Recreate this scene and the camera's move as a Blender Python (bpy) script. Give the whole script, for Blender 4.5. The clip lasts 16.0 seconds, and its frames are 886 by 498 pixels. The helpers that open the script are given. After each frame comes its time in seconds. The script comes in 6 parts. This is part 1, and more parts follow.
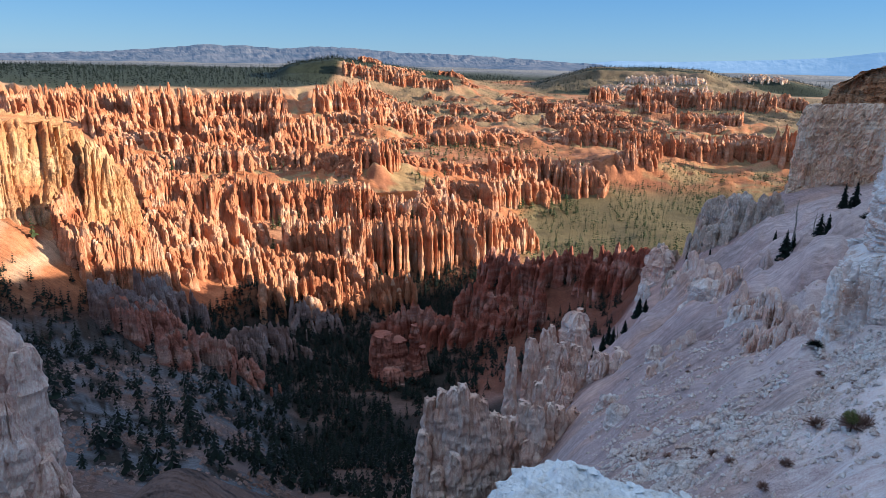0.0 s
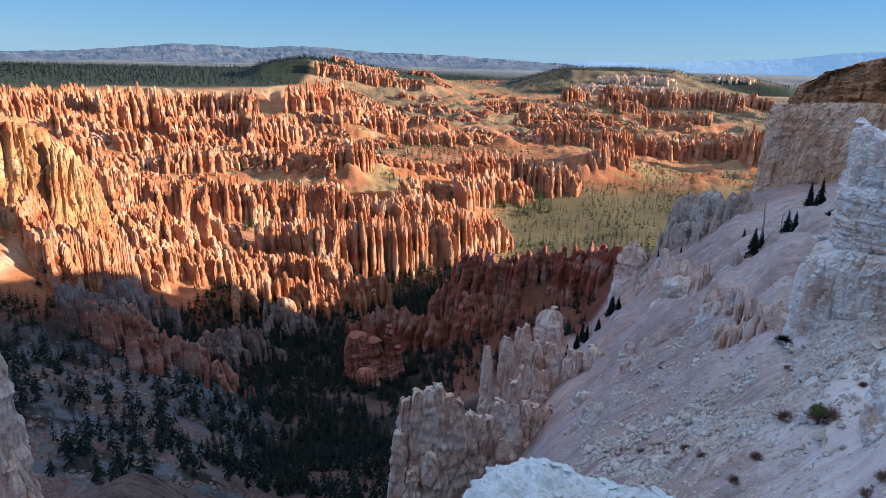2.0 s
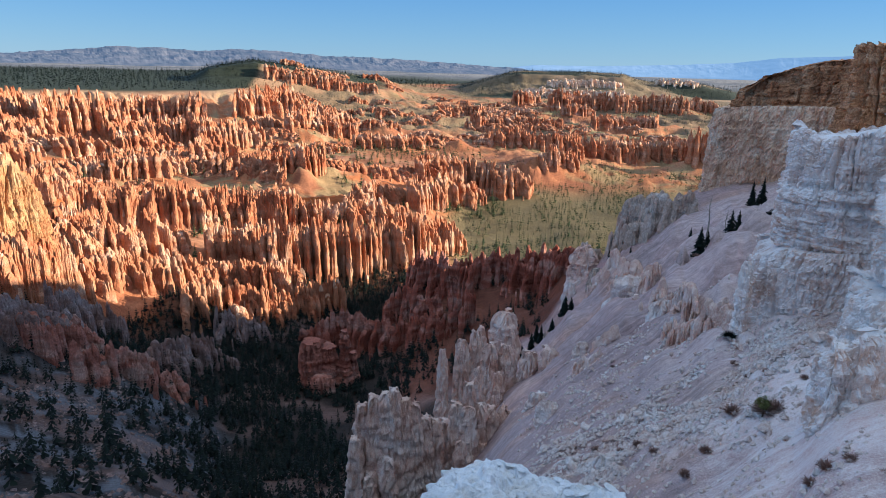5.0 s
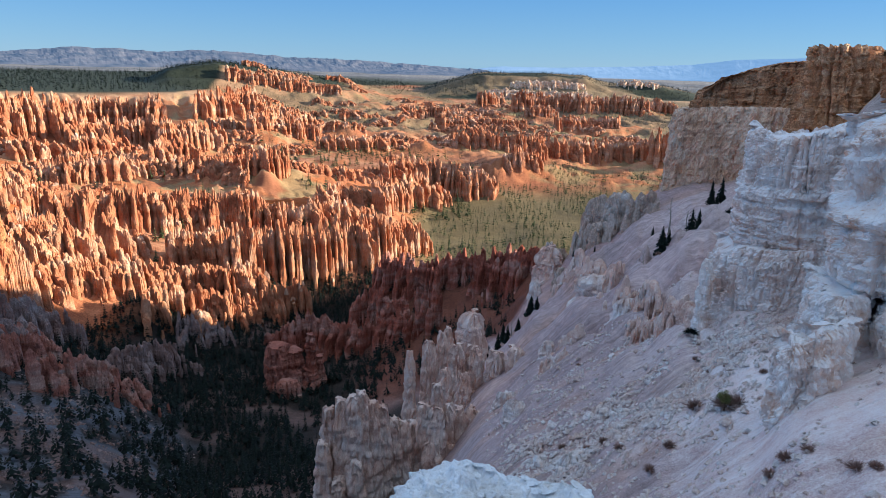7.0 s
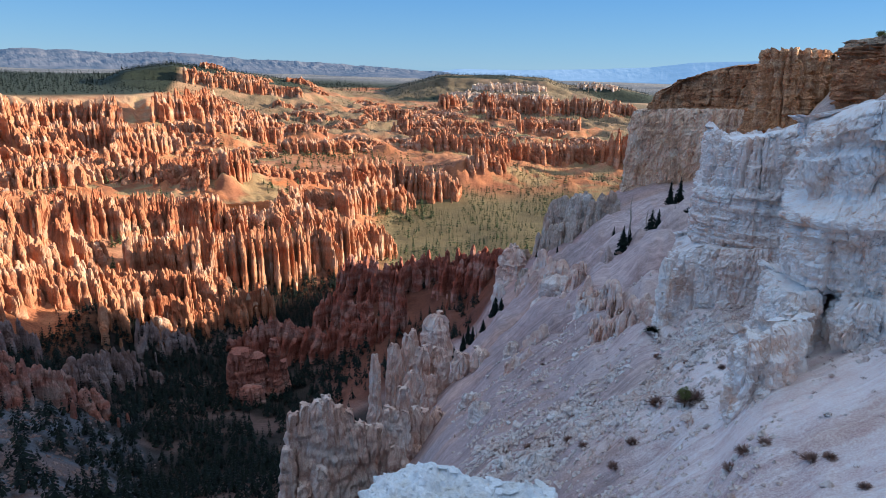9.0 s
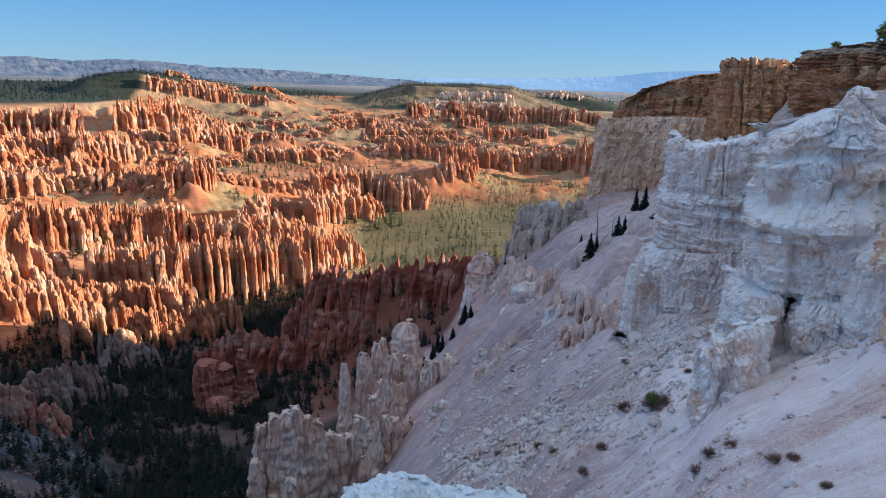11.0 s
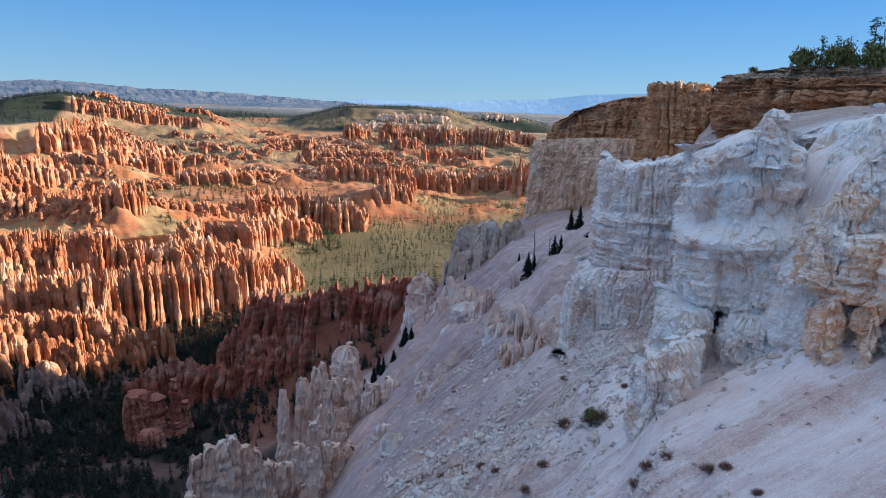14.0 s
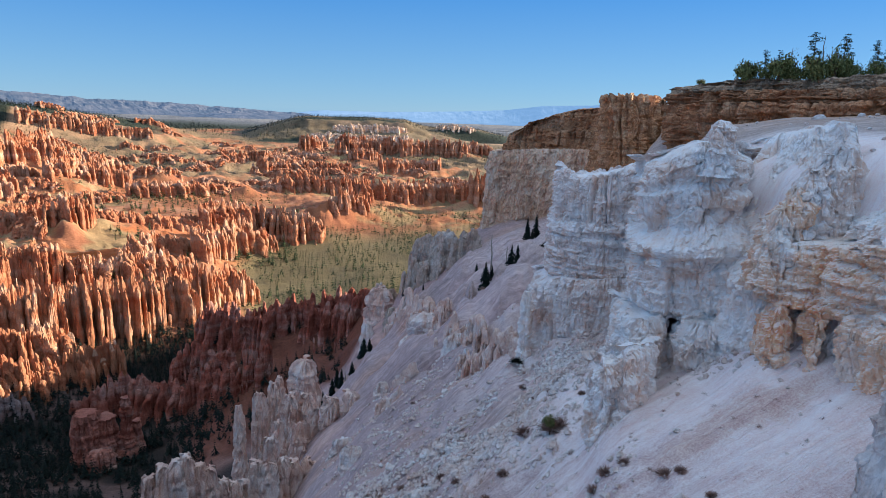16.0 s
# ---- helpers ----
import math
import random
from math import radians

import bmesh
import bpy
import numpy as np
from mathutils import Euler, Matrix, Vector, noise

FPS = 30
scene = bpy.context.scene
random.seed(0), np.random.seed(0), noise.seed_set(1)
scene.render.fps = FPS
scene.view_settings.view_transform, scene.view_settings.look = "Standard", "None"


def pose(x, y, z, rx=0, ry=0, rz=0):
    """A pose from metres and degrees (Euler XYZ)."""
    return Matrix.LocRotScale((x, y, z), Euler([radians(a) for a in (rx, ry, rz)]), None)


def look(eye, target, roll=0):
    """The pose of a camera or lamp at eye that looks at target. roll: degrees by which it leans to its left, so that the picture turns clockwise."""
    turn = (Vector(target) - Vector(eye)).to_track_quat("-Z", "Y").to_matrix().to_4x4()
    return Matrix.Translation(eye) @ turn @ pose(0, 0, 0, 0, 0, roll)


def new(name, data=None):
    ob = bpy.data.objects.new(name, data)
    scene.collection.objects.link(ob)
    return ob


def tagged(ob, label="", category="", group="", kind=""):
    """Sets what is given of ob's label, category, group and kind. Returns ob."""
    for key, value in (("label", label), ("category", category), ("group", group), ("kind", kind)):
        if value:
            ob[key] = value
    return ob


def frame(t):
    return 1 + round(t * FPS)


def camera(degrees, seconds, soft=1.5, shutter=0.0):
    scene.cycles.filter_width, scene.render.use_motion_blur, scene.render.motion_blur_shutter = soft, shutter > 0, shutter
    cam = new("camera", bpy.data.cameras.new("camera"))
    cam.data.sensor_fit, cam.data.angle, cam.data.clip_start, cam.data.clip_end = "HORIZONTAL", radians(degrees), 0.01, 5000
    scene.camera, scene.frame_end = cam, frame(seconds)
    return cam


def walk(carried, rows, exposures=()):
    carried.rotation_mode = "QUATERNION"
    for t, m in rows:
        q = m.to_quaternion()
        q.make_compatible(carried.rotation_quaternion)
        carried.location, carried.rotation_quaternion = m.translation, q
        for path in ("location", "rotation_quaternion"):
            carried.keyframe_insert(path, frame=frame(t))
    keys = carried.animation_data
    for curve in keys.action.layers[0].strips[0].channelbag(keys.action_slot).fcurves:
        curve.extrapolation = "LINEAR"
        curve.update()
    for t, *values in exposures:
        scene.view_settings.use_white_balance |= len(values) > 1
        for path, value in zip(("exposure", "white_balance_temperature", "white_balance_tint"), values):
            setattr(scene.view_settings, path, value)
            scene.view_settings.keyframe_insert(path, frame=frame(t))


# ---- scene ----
# ---- camera: a slow pan from the rim, held in the hand ----
cam = camera(65.4, 16.0, 0.45)
PATH = [
    (0.0, 0.000, -0.000, 0.000, 74.31, -1.05, 0.29),
    (0.5, 0.017, -0.003, -0.000, 74.30, -1.12, -0.20),
    (1.0, 0.034, -0.005, 0.000, 74.31, -1.11, -0.74),
    (1.5, 0.049, -0.004, 0.001, 74.32, -1.12, -1.29),
    (2.0, 0.064, -0.003, 0.001, 74.33, -1.16, -1.87),
    (2.5, 0.078, -0.001, 0.002, 74.35, -1.16, -2.48),
    (3.0, 0.091, 0.002, 0.003, 74.40, -1.21, -3.12),
    (3.5, 0.105, 0.004, 0.004, 74.48, -1.22, -3.77),
    (4.0, 0.120, 0.006, 0.005, 74.58, -1.24, -4.42),
    (6.5, 0.138, 0.006, 0.005, 74.84, -1.39, -7.94),
    (7.0, 0.158, 0.005, 0.004, 74.88, -1.39, -8.68),
    (7.5, 0.179, 0.004, 0.002, 74.92, -1.40, -9.43),
    (8.0, 0.199, 0.002, -0.000, 74.99, -1.43, -10.19),
    (8.5, 0.217, 0.001, -0.002, 75.05, -1.46, -10.96),
    (9.0, 0.235, 0.002, -0.001, 75.14, -1.47, -11.74),
    (11.5, 0.252, 0.003, 0.001, 76.17, -1.65, -15.00),
    (12.0, 0.269, 0.003, 0.004, 76.52, -1.67, -15.72),
    (12.5, 0.286, 0.004, 0.006, 76.86, -1.71, -16.57),
    (13.0, 0.303, 0.003, 0.008, 77.20, -1.72, -17.51),
    (13.5, 0.319, 0.004, 0.008, 77.50, -1.76, -18.50),
    (14.0, 0.335, 0.004, 0.008, 77.77, -1.79, -19.47),
    (14.5, 0.349, 0.005, 0.008, 78.01, -1.82, -20.38),
    (15.0, 0.363, 0.005, 0.007, 78.24, -1.84, -21.25),
    (15.5, 0.376, 0.005, 0.006, 78.49, -1.91, -22.11),
    (16.0, 0.389, 0.006, 0.004, 78.77, -1.88, -23.03),
]
walk(cam, [(t, pose(x, y, z, rx, ry, rz)) for t, x, y, z, rx, ry, rz in PATH],
     exposures=((0.0, 0.37, 5700, 4), (16.0, 0.43, 5750, 4)))

# ---- sky and sun ----
SUN_BEARING, SUN_HEIGHT = 94.5, 14.6
world = bpy.data.worlds.new("world")
scene.world = world
world.use_nodes = True
wn = world.node_tree.nodes
sky = wn.new("ShaderNodeTexSky")
sky.sky_type = "NISHITA"
sky.sun_disc = False
sky.sun_elevation, sky.sun_rotation = radians(SUN_HEIGHT), radians(SUN_BEARING)
sky.altitude, sky.air_density, sky.dust_density, sky.ozone_density = 2500, 1.0, 0.0, 3.0
wn["Background"].inputs["Strength"].default_value = 0.14
air = wn.new("ShaderNodeMix")  # evens the clear sky out: paler horizon, upper sky brightened as added fill light
air.data_type = "RGBA"
air.inputs[0].default_value = 0.82
way = wn.new("ShaderNodeTexCoord")
split = wn.new("ShaderNodeSeparateXYZ")
tones = wn.new("ShaderNodeValToRGB")
for stop, (place, tone) in zip([tones.color_ramp.elements[0], tones.color_ramp.elements[1], tones.color_ramp.elements.new(0.16), tones.color_ramp.elements.new(0.34)],
                               ((0.0, (0.23, 0.41, 0.60, 1)), (1.0, (0.24, 0.52, 1.0, 1)), (0.16, (0.07, 0.26, 0.62, 1)), (0.34, (0.22, 0.50, 1.0, 1)))):
    stop.position, stop.color = place, tone
grow = wn.new("ShaderNodeVectorMath")
grow.operation = "SCALE"
grow.inputs[3].default_value = 5.6
nt = world.node_tree.links
nt.new(way.outputs["Generated"], split.inputs[0])
nt.new(split.outputs[2], tones.inputs[0])
nt.new(tones.outputs[0], grow.inputs[0])
nt.new(grow.outputs[0], air.inputs[7])
nt.new(sky.outputs[0], air.inputs[6])
nt.new(air.outputs[2], wn["Background"].inputs["Color"])
sb, sh = radians(SUN_BEARING), radians(SUN_HEIGHT)
to_sun = Vector((math.sin(sb) * math.cos(sh), math.cos(sb) * math.cos(sh), math.sin(sh)))
sun = new("sun", bpy.data.lights.new("sun", "SUN"))
sun.data.energy, sun.data.angle, sun.data.color = 10.5, radians(0.53), (1.0, 0.82, 0.6)
sun.matrix_world = look(to_sun * 100, (0, 0, 0))

# ---- noise, arrays, meshes ----


def grain(ix, iy, iz, seed):
    h = (ix.astype(np.int64) * 374761393 + iy.astype(np.int64) * 668265263 + iz.astype(np.int64) * 2147483647 + seed * 974634777) & 0x7FFFFFFF
    h = ((h ^ (h >> 13)) * 1274126177) & 0x7FFFFFFF
    h = ((h ^ (h >> 15)) * 461845907) & 0x7FFFFFFF
    return ((h ^ (h >> 14)) & 0xFFFF) / 65535.0


def vnoise(x, y, z=0.0, seed=0):
    """Smooth value noise, 0 to 1."""
    if np.isscalar(z):
        x, y = np.broadcast_arrays(np.asarray(x, float), np.asarray(y, float))
        fx, fy = np.floor(x), np.floor(y)
        u, v = x - fx, y - fy
        u, v = u * u * (3 - 2 * u), v * v * (3 - 2 * v)
        k = np.full(x.shape, int(z))
        low = grain(fx, fy, k, seed) * (1 - u) + grain(fx + 1, fy, k, seed) * u
        high = grain(fx, fy + 1, k, seed) * (1 - u) + grain(fx + 1, fy + 1, k, seed) * u
        return low * (1 - v) + high * v
    x, y, z = np.broadcast_arrays(np.asarray(x, float), np.asarray(y, float), np.asarray(z, float))
    fx, fy, fz = np.floor(x), np.floor(y), np.floor(z)
    u, v, w = x - fx, y - fy, z - fz
    u, v, w = (k * k * k * (k * (k * 6 - 15) + 10) for k in (u, v, w))
    total = 0.0
    for a in (0, 1):
        for b in (0, 1):
            for c in (0, 1):
                total = total + grain(fx + a, fy + b, fz + c, seed) * (u if a else 1 - u) * (v if b else 1 - v) * (w if c else 1 - w)
    return total


def fbm(x, y, z=0.0, octaves=4, seed=0, gain=0.5):
    total, size, full = 0.0, 1.0, 0.0
    for k in range(octaves):
        total = total + size * vnoise(np.asarray(x) * 2 ** k, np.asarray(y) * 2 ** k, z * 2 ** k, seed + k)
        full += size
        size *= gain
    return total / full


def step(a, b, x):
    t = np.clip((np.asarray(x, float) - a) / (b - a), 0, 1)
    return t * t * (3 - 2 * t)


def mesh_of(name, verts, faces, smooth=False):
    """faces: an array of quads or triangles, or a list of such arrays."""
    me = bpy.data.meshes.new(name)
    groups = faces if isinstance(faces, list) else [faces]
    groups = [np.asarray(g, np.int32) for g in groups if len(g)]
    loops = np.concatenate([g.ravel() for g in groups])
    sizes = np.concatenate([np.full(len(g), g.shape[1], np.int32) for g in groups])
    me.vertices.add(len(verts))
    me.vertices.foreach_set("co", np.asarray(verts, np.float32).ravel())
    me.loops.add(len(loops))
    me.loops.foreach_set("vertex_index", loops)
    me.polygons.add(len(sizes))
    me.polygons.foreach_set("loop_start", np.concatenate([[0], np.cumsum(sizes)[:-1]]).astype(np.int32))
    me.polygons.foreach_set("loop_total", sizes)
    me.polygons.foreach_set("use_smooth", np.full(len(sizes), smooth))
    me.update(calc_edges=True)
    return me


def part(name, me, material, parent=None, label=""):
    ob = new(name, me)
    if material is not None and not me.materials:
        me.materials.append(material)
    if parent is not None:
        ob.parent = parent
    return tagged(ob, label)


class Soup:
    """Many small copies of template meshes, joined into one mesh."""

    def __init__(self):
        self.v, self.f, self.n = [], {3: [], 4: []}, 0

    def add(self, verts, faces):
        self.v.append(verts)
        for g in faces if isinstance(faces, list) else [faces]:
            if len(g):
                self.f[g.shape[1]].append(g + self.n)
        self.n += len(verts)

    def mesh(self, name, smooth=False):
        return mesh_of(name, np.concatenate(self.v), [np.concatenate(g) for g in self.f.values() if g], smooth)


def turned(verts, x, y, z, scale, height, turn, lean=0.0):
    c, s = math.cos(turn), math.sin(turn)
    out = np.empty_like(verts)
    out[:, 0] = x + scale * (verts[:, 0] * c - verts[:, 1] * s) + lean * height * verts[:, 2]
    out[:, 1] = y + scale * (verts[:, 0] * s + verts[:, 1] * c)
    out[:, 2] = z + height * verts[:, 2]
    return out


# ---- materials ----
def material(name, rough=0.9):
    m = bpy.data.materials.new(name)
    m.use_nodes = True
    b = m.node_tree.nodes["Principled BSDF"]
    b.inputs["Roughness"].default_value = rough
    b.inputs["Specular IOR Level"].default_value = 0.15
    return m, m.node_tree.nodes, m.node_tree.links, b


def mixed(nodes, links, fac, a, b, mode="MIX"):
    n = nodes.new("ShaderNodeMix")
    n.data_type, n.blend_type = "RGBA", mode
    for k, v in ((0, fac), (6, a), (7, b)):
        if isinstance(v, bpy.types.NodeSocket):
            links.new(v, n.inputs[k])
        elif k:
            n.inputs[k].default_value = (*v, 1)
        else:
            n.inputs[k].default_value = v
    return n.outputs[2]


def ramp(nodes, links, fac, stops):
    n = nodes.new("ShaderNodeValToRGB")
    e = n.color_ramp.elements
    while len(e) < len(stops):
        e.new(0.5)
    for k, (p, c) in zip(e, stops):
        k.position, k.color = p, (*c, 1) if isinstance(c, tuple) else (c, c, c, 1)
    links.new(fac, n.inputs[0])
    return n.outputs[0]


def noise_of(nodes, links, scale, detail=4, stretch=(1, 1, 1), rough=0.55):
    geo = nodes.new("ShaderNodeNewGeometry")
    mp = nodes.new("ShaderNodeMapping")
    mp.inputs["Scale"].default_value = [scale * k for k in stretch]
    links.new(geo.outputs["Position"], mp.inputs[0])
    n = nodes.new("ShaderNodeTexNoise")
    n.inputs["Scale"].default_value, n.inputs["Detail"].default_value, n.inputs["Roughness"].default_value = 1.0, detail, rough
    links.new(mp.outputs[0], n.inputs["Vector"])
    return n.outputs[0]


def rock_material(name, low, mid, high, size, banded=0.5, stain=(0.3, 0.2, 0.15), stain_amount=0.35, relief=0.8, grit=0.5, bed=None, crack=0.0, skylit_dust=0.0):
    """Weathered sedimentary rock: patches, beds by height, upright stains, grain. size: metres of a patch; bed: of a bed; grit: of the grain."""
    m, n, l, b = material(name)
    bands = noise_of(n, l, 1 / (bed or size * 0.25), 3, (0.04, 0.04, 1))
    patch = noise_of(n, l, 1 / size, 4)
    both = mixed(n, l, banded, patch, bands)
    col = ramp(n, l, both, [(0.36, low), (0.5, mid), (0.64, high)])
    runs = noise_of(n, l, 2.5 / size, 4, (1, 1, 0.12))
    runs = ramp(n, l, runs, [(0.5, 0.0), (0.7, stain_amount)])
    col = mixed(n, l, runs, col, stain)
    fine = noise_of(n, l, 1 / grit, 6, (1, 1, 0.7), 0.75)
    coarse = noise_of(n, l, 0.16 / grit, 5, (1, 1, 0.45), 0.65)
    col = mixed(n, l, 0.5, col, ramp(n, l, fine, [(0.32, 0.12), (0.68, 0.88)]), "OVERLAY")
    col = mixed(n, l, 0.25, col, ramp(n, l, coarse, [(0.35, 0.2), (0.65, 0.8)]), "OVERLAY")
    height_of = coarse
    if crack:
        geo, mp, shove = n.new("ShaderNodeNewGeometry"), n.new("ShaderNodeMapping"), n.new("ShaderNodeVectorMath")
        shove.operation = "MULTIPLY_ADD"
        wob = n.new("ShaderNodeTexNoise")
        wob.inputs["Scale"].default_value, wob.inputs["Detail"].default_value = 1.2 / size, 4
        l.new(geo.outputs["Position"], wob.inputs["Vector"])
        l.new(wob.outputs["Color"], shove.inputs[0])
        shove.inputs[1].default_value = (size * 0.9,) * 3
        l.new(geo.outputs["Position"], shove.inputs[2])
        mp.inputs["Scale"].default_value = (3.2 / size, 3.2 / size, 1.0 / size)
        l.new(shove.outputs[0], mp.inputs[0])
        vor = n.new("ShaderNodeTexVoronoi")
        vor.feature = "DISTANCE_TO_EDGE"
        vor.inputs["Scale"].default_value = 1.0
        l.new(mp.outputs[0], vor.inputs["Vector"])
        lines = ramp(n, l, vor.outputs["Distance"], [(0.0, 0.0), (0.03, 1.0)])
        gaps = mixed(n, l, ramp(n, l, patch, [(0.42, 0.0), (0.6, crack)]), (1, 1, 1), lines)
        height_of = mixed(n, l, 0.25, coarse, gaps)
    if skylit_dust:  # upward faces paler: skylight put into the colour, along with pale powder on ledges
        geo, part_of = n.new("ShaderNodeNewGeometry"), n.new("ShaderNodeSeparateXYZ")
        l.new(geo.outputs["Normal"], part_of.inputs[0])
        flat = mixed(n, l, 0.2, part_of.outputs[2], coarse)
        col = mixed(n, l, ramp(n, l, flat, [(0.38, 0.0), (0.66, skylit_dust)]), col, (0.92, 0.92, 0.93))
    l.new(col, b.inputs["Base Color"])
    first = n.new("ShaderNodeBump")
    first.inputs["Strength"].default_value, first.inputs["Distance"].default_value = relief, grit * 2.5
    l.new(height_of, first.inputs["Height"])
    second = n.new("ShaderNodeBump")
    second.inputs["Strength"].default_value, second.inputs["Distance"].default_value = relief, grit * 0.6
    l.new(fine, second.inputs["Height"])
    l.new(first.outputs[0], second.inputs["Normal"])
    l.new(second.outputs[0], b.inputs["Normal"])
    return m


hoodoo_rock = rock_material("hoodoo_rock", (0.33, 0.105, 0.05), (0.43, 0.185, 0.095), (0.54, 0.33, 0.22), 20, 0.4, (0.22, 0.07, 0.035), 0.5, 1.0, 0.6, 8)
hoodoo_tops = rock_material("hoodoo_tops", (0.44, 0.20, 0.105), (0.52, 0.31, 0.20), (0.60, 0.44, 0.34), 12, 0.5, (0.34, 0.13, 0.07), 0.4, 1.0, 0.6, 5)
# red, rose and pink rock are darkened: shade is put into their colour
shaded_red_rock = rock_material("shaded_red_rock", (0.19, 0.052, 0.032), (0.29, 0.10, 0.068), (0.42, 0.25, 0.20), 14, 0.5, (0.20, 0.05, 0.03), 0.35, 1.0, 0.6, 4)
shaded_rose_rock = rock_material("shaded_rose_rock", (0.25, 0.08, 0.052), (0.36, 0.15, 0.11), (0.48, 0.31, 0.25), 14, 0.5, (0.24, 0.09, 0.06), 0.35, 1.0, 0.6, 4)
shaded_pink_rock = rock_material("shaded_pink_rock", (0.17, 0.095, 0.075), (0.25, 0.165, 0.145), (0.34, 0.27, 0.25), 18, 0.5, (0.16, 0.08, 0.06), 0.3, 1.0, 0.7, 4)
white_rock = rock_material("white_rock", (0.60, 0.46, 0.40), (0.70, 0.61, 0.57), (0.78, 0.74, 0.72), 5, 0.25, (0.54, 0.37, 0.29), 0.4, 1.0, 0.3, 2.5, 0.8)
pale_rock = rock_material("pale_rock", (0.58, 0.37, 0.29), (0.69, 0.51, 0.43), (0.76, 0.64, 0.58), 6, 0.2, (0.52, 0.30, 0.22), 0.3, 1.0, 0.24, 5.0, 0.3)
chalk_rock = rock_material("chalk_rock", (0.82, 0.60, 0.47), (0.93, 0.82, 0.75), (0.96, 0.92, 0.89), 4.5, 0.2, (0.70, 0.43, 0.29), 0.45, 1.0, 0.34, 2.6, 0.35, 0.5)
rosy_rock = rock_material("rosy_rock", (0.76, 0.57, 0.47), (0.88, 0.75, 0.68), (0.93, 0.86, 0.82), 4.5, 0.2, (0.58, 0.37, 0.27), 0.45, 1.0, 0.34, 2.6, 0.35, 0.45)
stained_rock = rock_material("stained_rock", (0.84, 0.46, 0.26), (0.92, 0.66, 0.48), (0.94, 0.83, 0.74), 5.0, 0.15, (0.82, 0.45, 0.25), 0.45, 1.0, 0.34, 2.6, 0.35, 0.5)
buff_rock = rock_material("buff_rock", (0.58, 0.36, 0.23), (0.74, 0.51, 0.36), (0.82, 0.65, 0.50), 12, 0.15, (0.30, 0.16, 0.09), 0.8, 1.0, 0.6, 5, 0.5)
cap_rock = rock_material("cap_rock", (0.31, 0.14, 0.07), (0.42, 0.22, 0.115), (0.52, 0.33, 0.2), 8, 0.35, (0.15, 0.07, 0.04), 0.65, 1.0, 0.5, 2.0, 0.6)
band_rock = rock_material("band_rock", (0.38, 0.17, 0.08), (0.49, 0.25, 0.13), (0.57, 0.38, 0.24), 9, 0.35, (0.22, 0.09, 0.045), 0.65, 1.0, 0.5, 2.0, 0.6)
prow_rock = rock_material("prow_rock", (0.42, 0.20, 0.09), (0.58, 0.31, 0.16), (0.68, 0.45, 0.28), 7, 0.35, (0.24, 0.11, 0.06), 0.6, 1.0, 0.5, 2.0, 0.5)
pale_cap = rock_material("pale_cap", (0.27, 0.19, 0.125), (0.36, 0.26, 0.18), (0.46, 0.36, 0.26), 9, 0.6, (0.28, 0.17, 0.1), 0.5, 1.0, 0.6, 1.2, 0.6)
yellow_rock = rock_material("yellow_rock", (0.34, 0.125, 0.055), (0.42, 0.225, 0.105), (0.49, 0.34, 0.21), 20, 0.4, (0.26, 0.10, 0.05), 0.5, 1.0, 0.8, 14, 0.6)
grey_rock = rock_material("grey_rock", (0.38, 0.27, 0.21), (0.48, 0.38, 0.31), (0.58, 0.50, 0.44), 10, 0.4, (0.28, 0.2, 0.15), 0.4, 0.8, 0.7, 3)
frost_rock = rock_material("frost_rock", (0.66, 0.64, 0.61), (0.78, 0.79, 0.80), (0.86, 0.88, 0.90), 0.8, 0.3, (0.5, 0.47, 0.44), 0.25, 1.0, 0.06, 0.3, 0.9)


def soil_material():
    m, n, l, b = material("soil", 0.95)
    at = n.new("ShaderNodeVertexColor")
    at.layer_name = "soil"
    big = noise_of(n, l, 1 / 30, 5)
    small = noise_of(n, l, 1 / 2.2, 6, rough=0.75)
    tiny = noise_of(n, l, 1 / 0.16, 4, rough=0.8)
    geo, joined = n.new("ShaderNodeNewGeometry"), n.new("ShaderNodeCombineXYZ")
    for k, way_of in enumerate(((0.17, 1.69, 0), (-0.074, 0.0075, 0))):
        dot = n.new("ShaderNodeVectorMath")
        dot.operation = "DOT_PRODUCT"
        dot.inputs[1].default_value = way_of
        l.new(geo.outputs["Position"], dot.inputs[0])
        l.new(dot.outputs["Value"], joined.inputs[k])
    rills = n.new("ShaderNodeTexNoise")
    rills.inputs["Scale"].default_value, rills.inputs["Detail"].default_value, rills.inputs["Roughness"].default_value = 0.8, 5, 0.65
    l.new(joined.outputs[0], rills.inputs["Vector"])
    col = mixed(n, l, 0.4, at.outputs[0], ramp(n, l, big, [(0.3, 0.3), (0.7, 0.7)]), "OVERLAY")
    col = mixed(n, l, 0.35, col, ramp(n, l, small, [(0.32, 0.15), (0.68, 0.85)]), "OVERLAY")
    col = mixed(n, l, 0.35, col, ramp(n, l, tiny, [(0.35, 0.1), (0.65, 0.9)]), "OVERLAY")
    col = mixed(n, l, 0.32, col, ramp(n, l, rills.outputs[0], [(0.35, 0.15), (0.65, 0.85)]), "OVERLAY")
    l.new(col, b.inputs["Base Color"])
    first = n.new("ShaderNodeBump")
    first.inputs["Strength"].default_value, first.inputs["Distance"].default_value = 0.8, 1.1
    l.new(mixed(n, l, 0.7, small, rills.outputs[0]), first.inputs["Height"])
    second = n.new("ShaderNodeBump")
    second.inputs["Strength"].default_value, second.inputs["Distance"].default_value = 0.6, 0.08
    l.new(tiny, second.inputs["Height"])
    l.new(first.outputs[0], second.inputs["Normal"])
    l.new(second.outputs[0], b.inputs["Normal"])
    return m


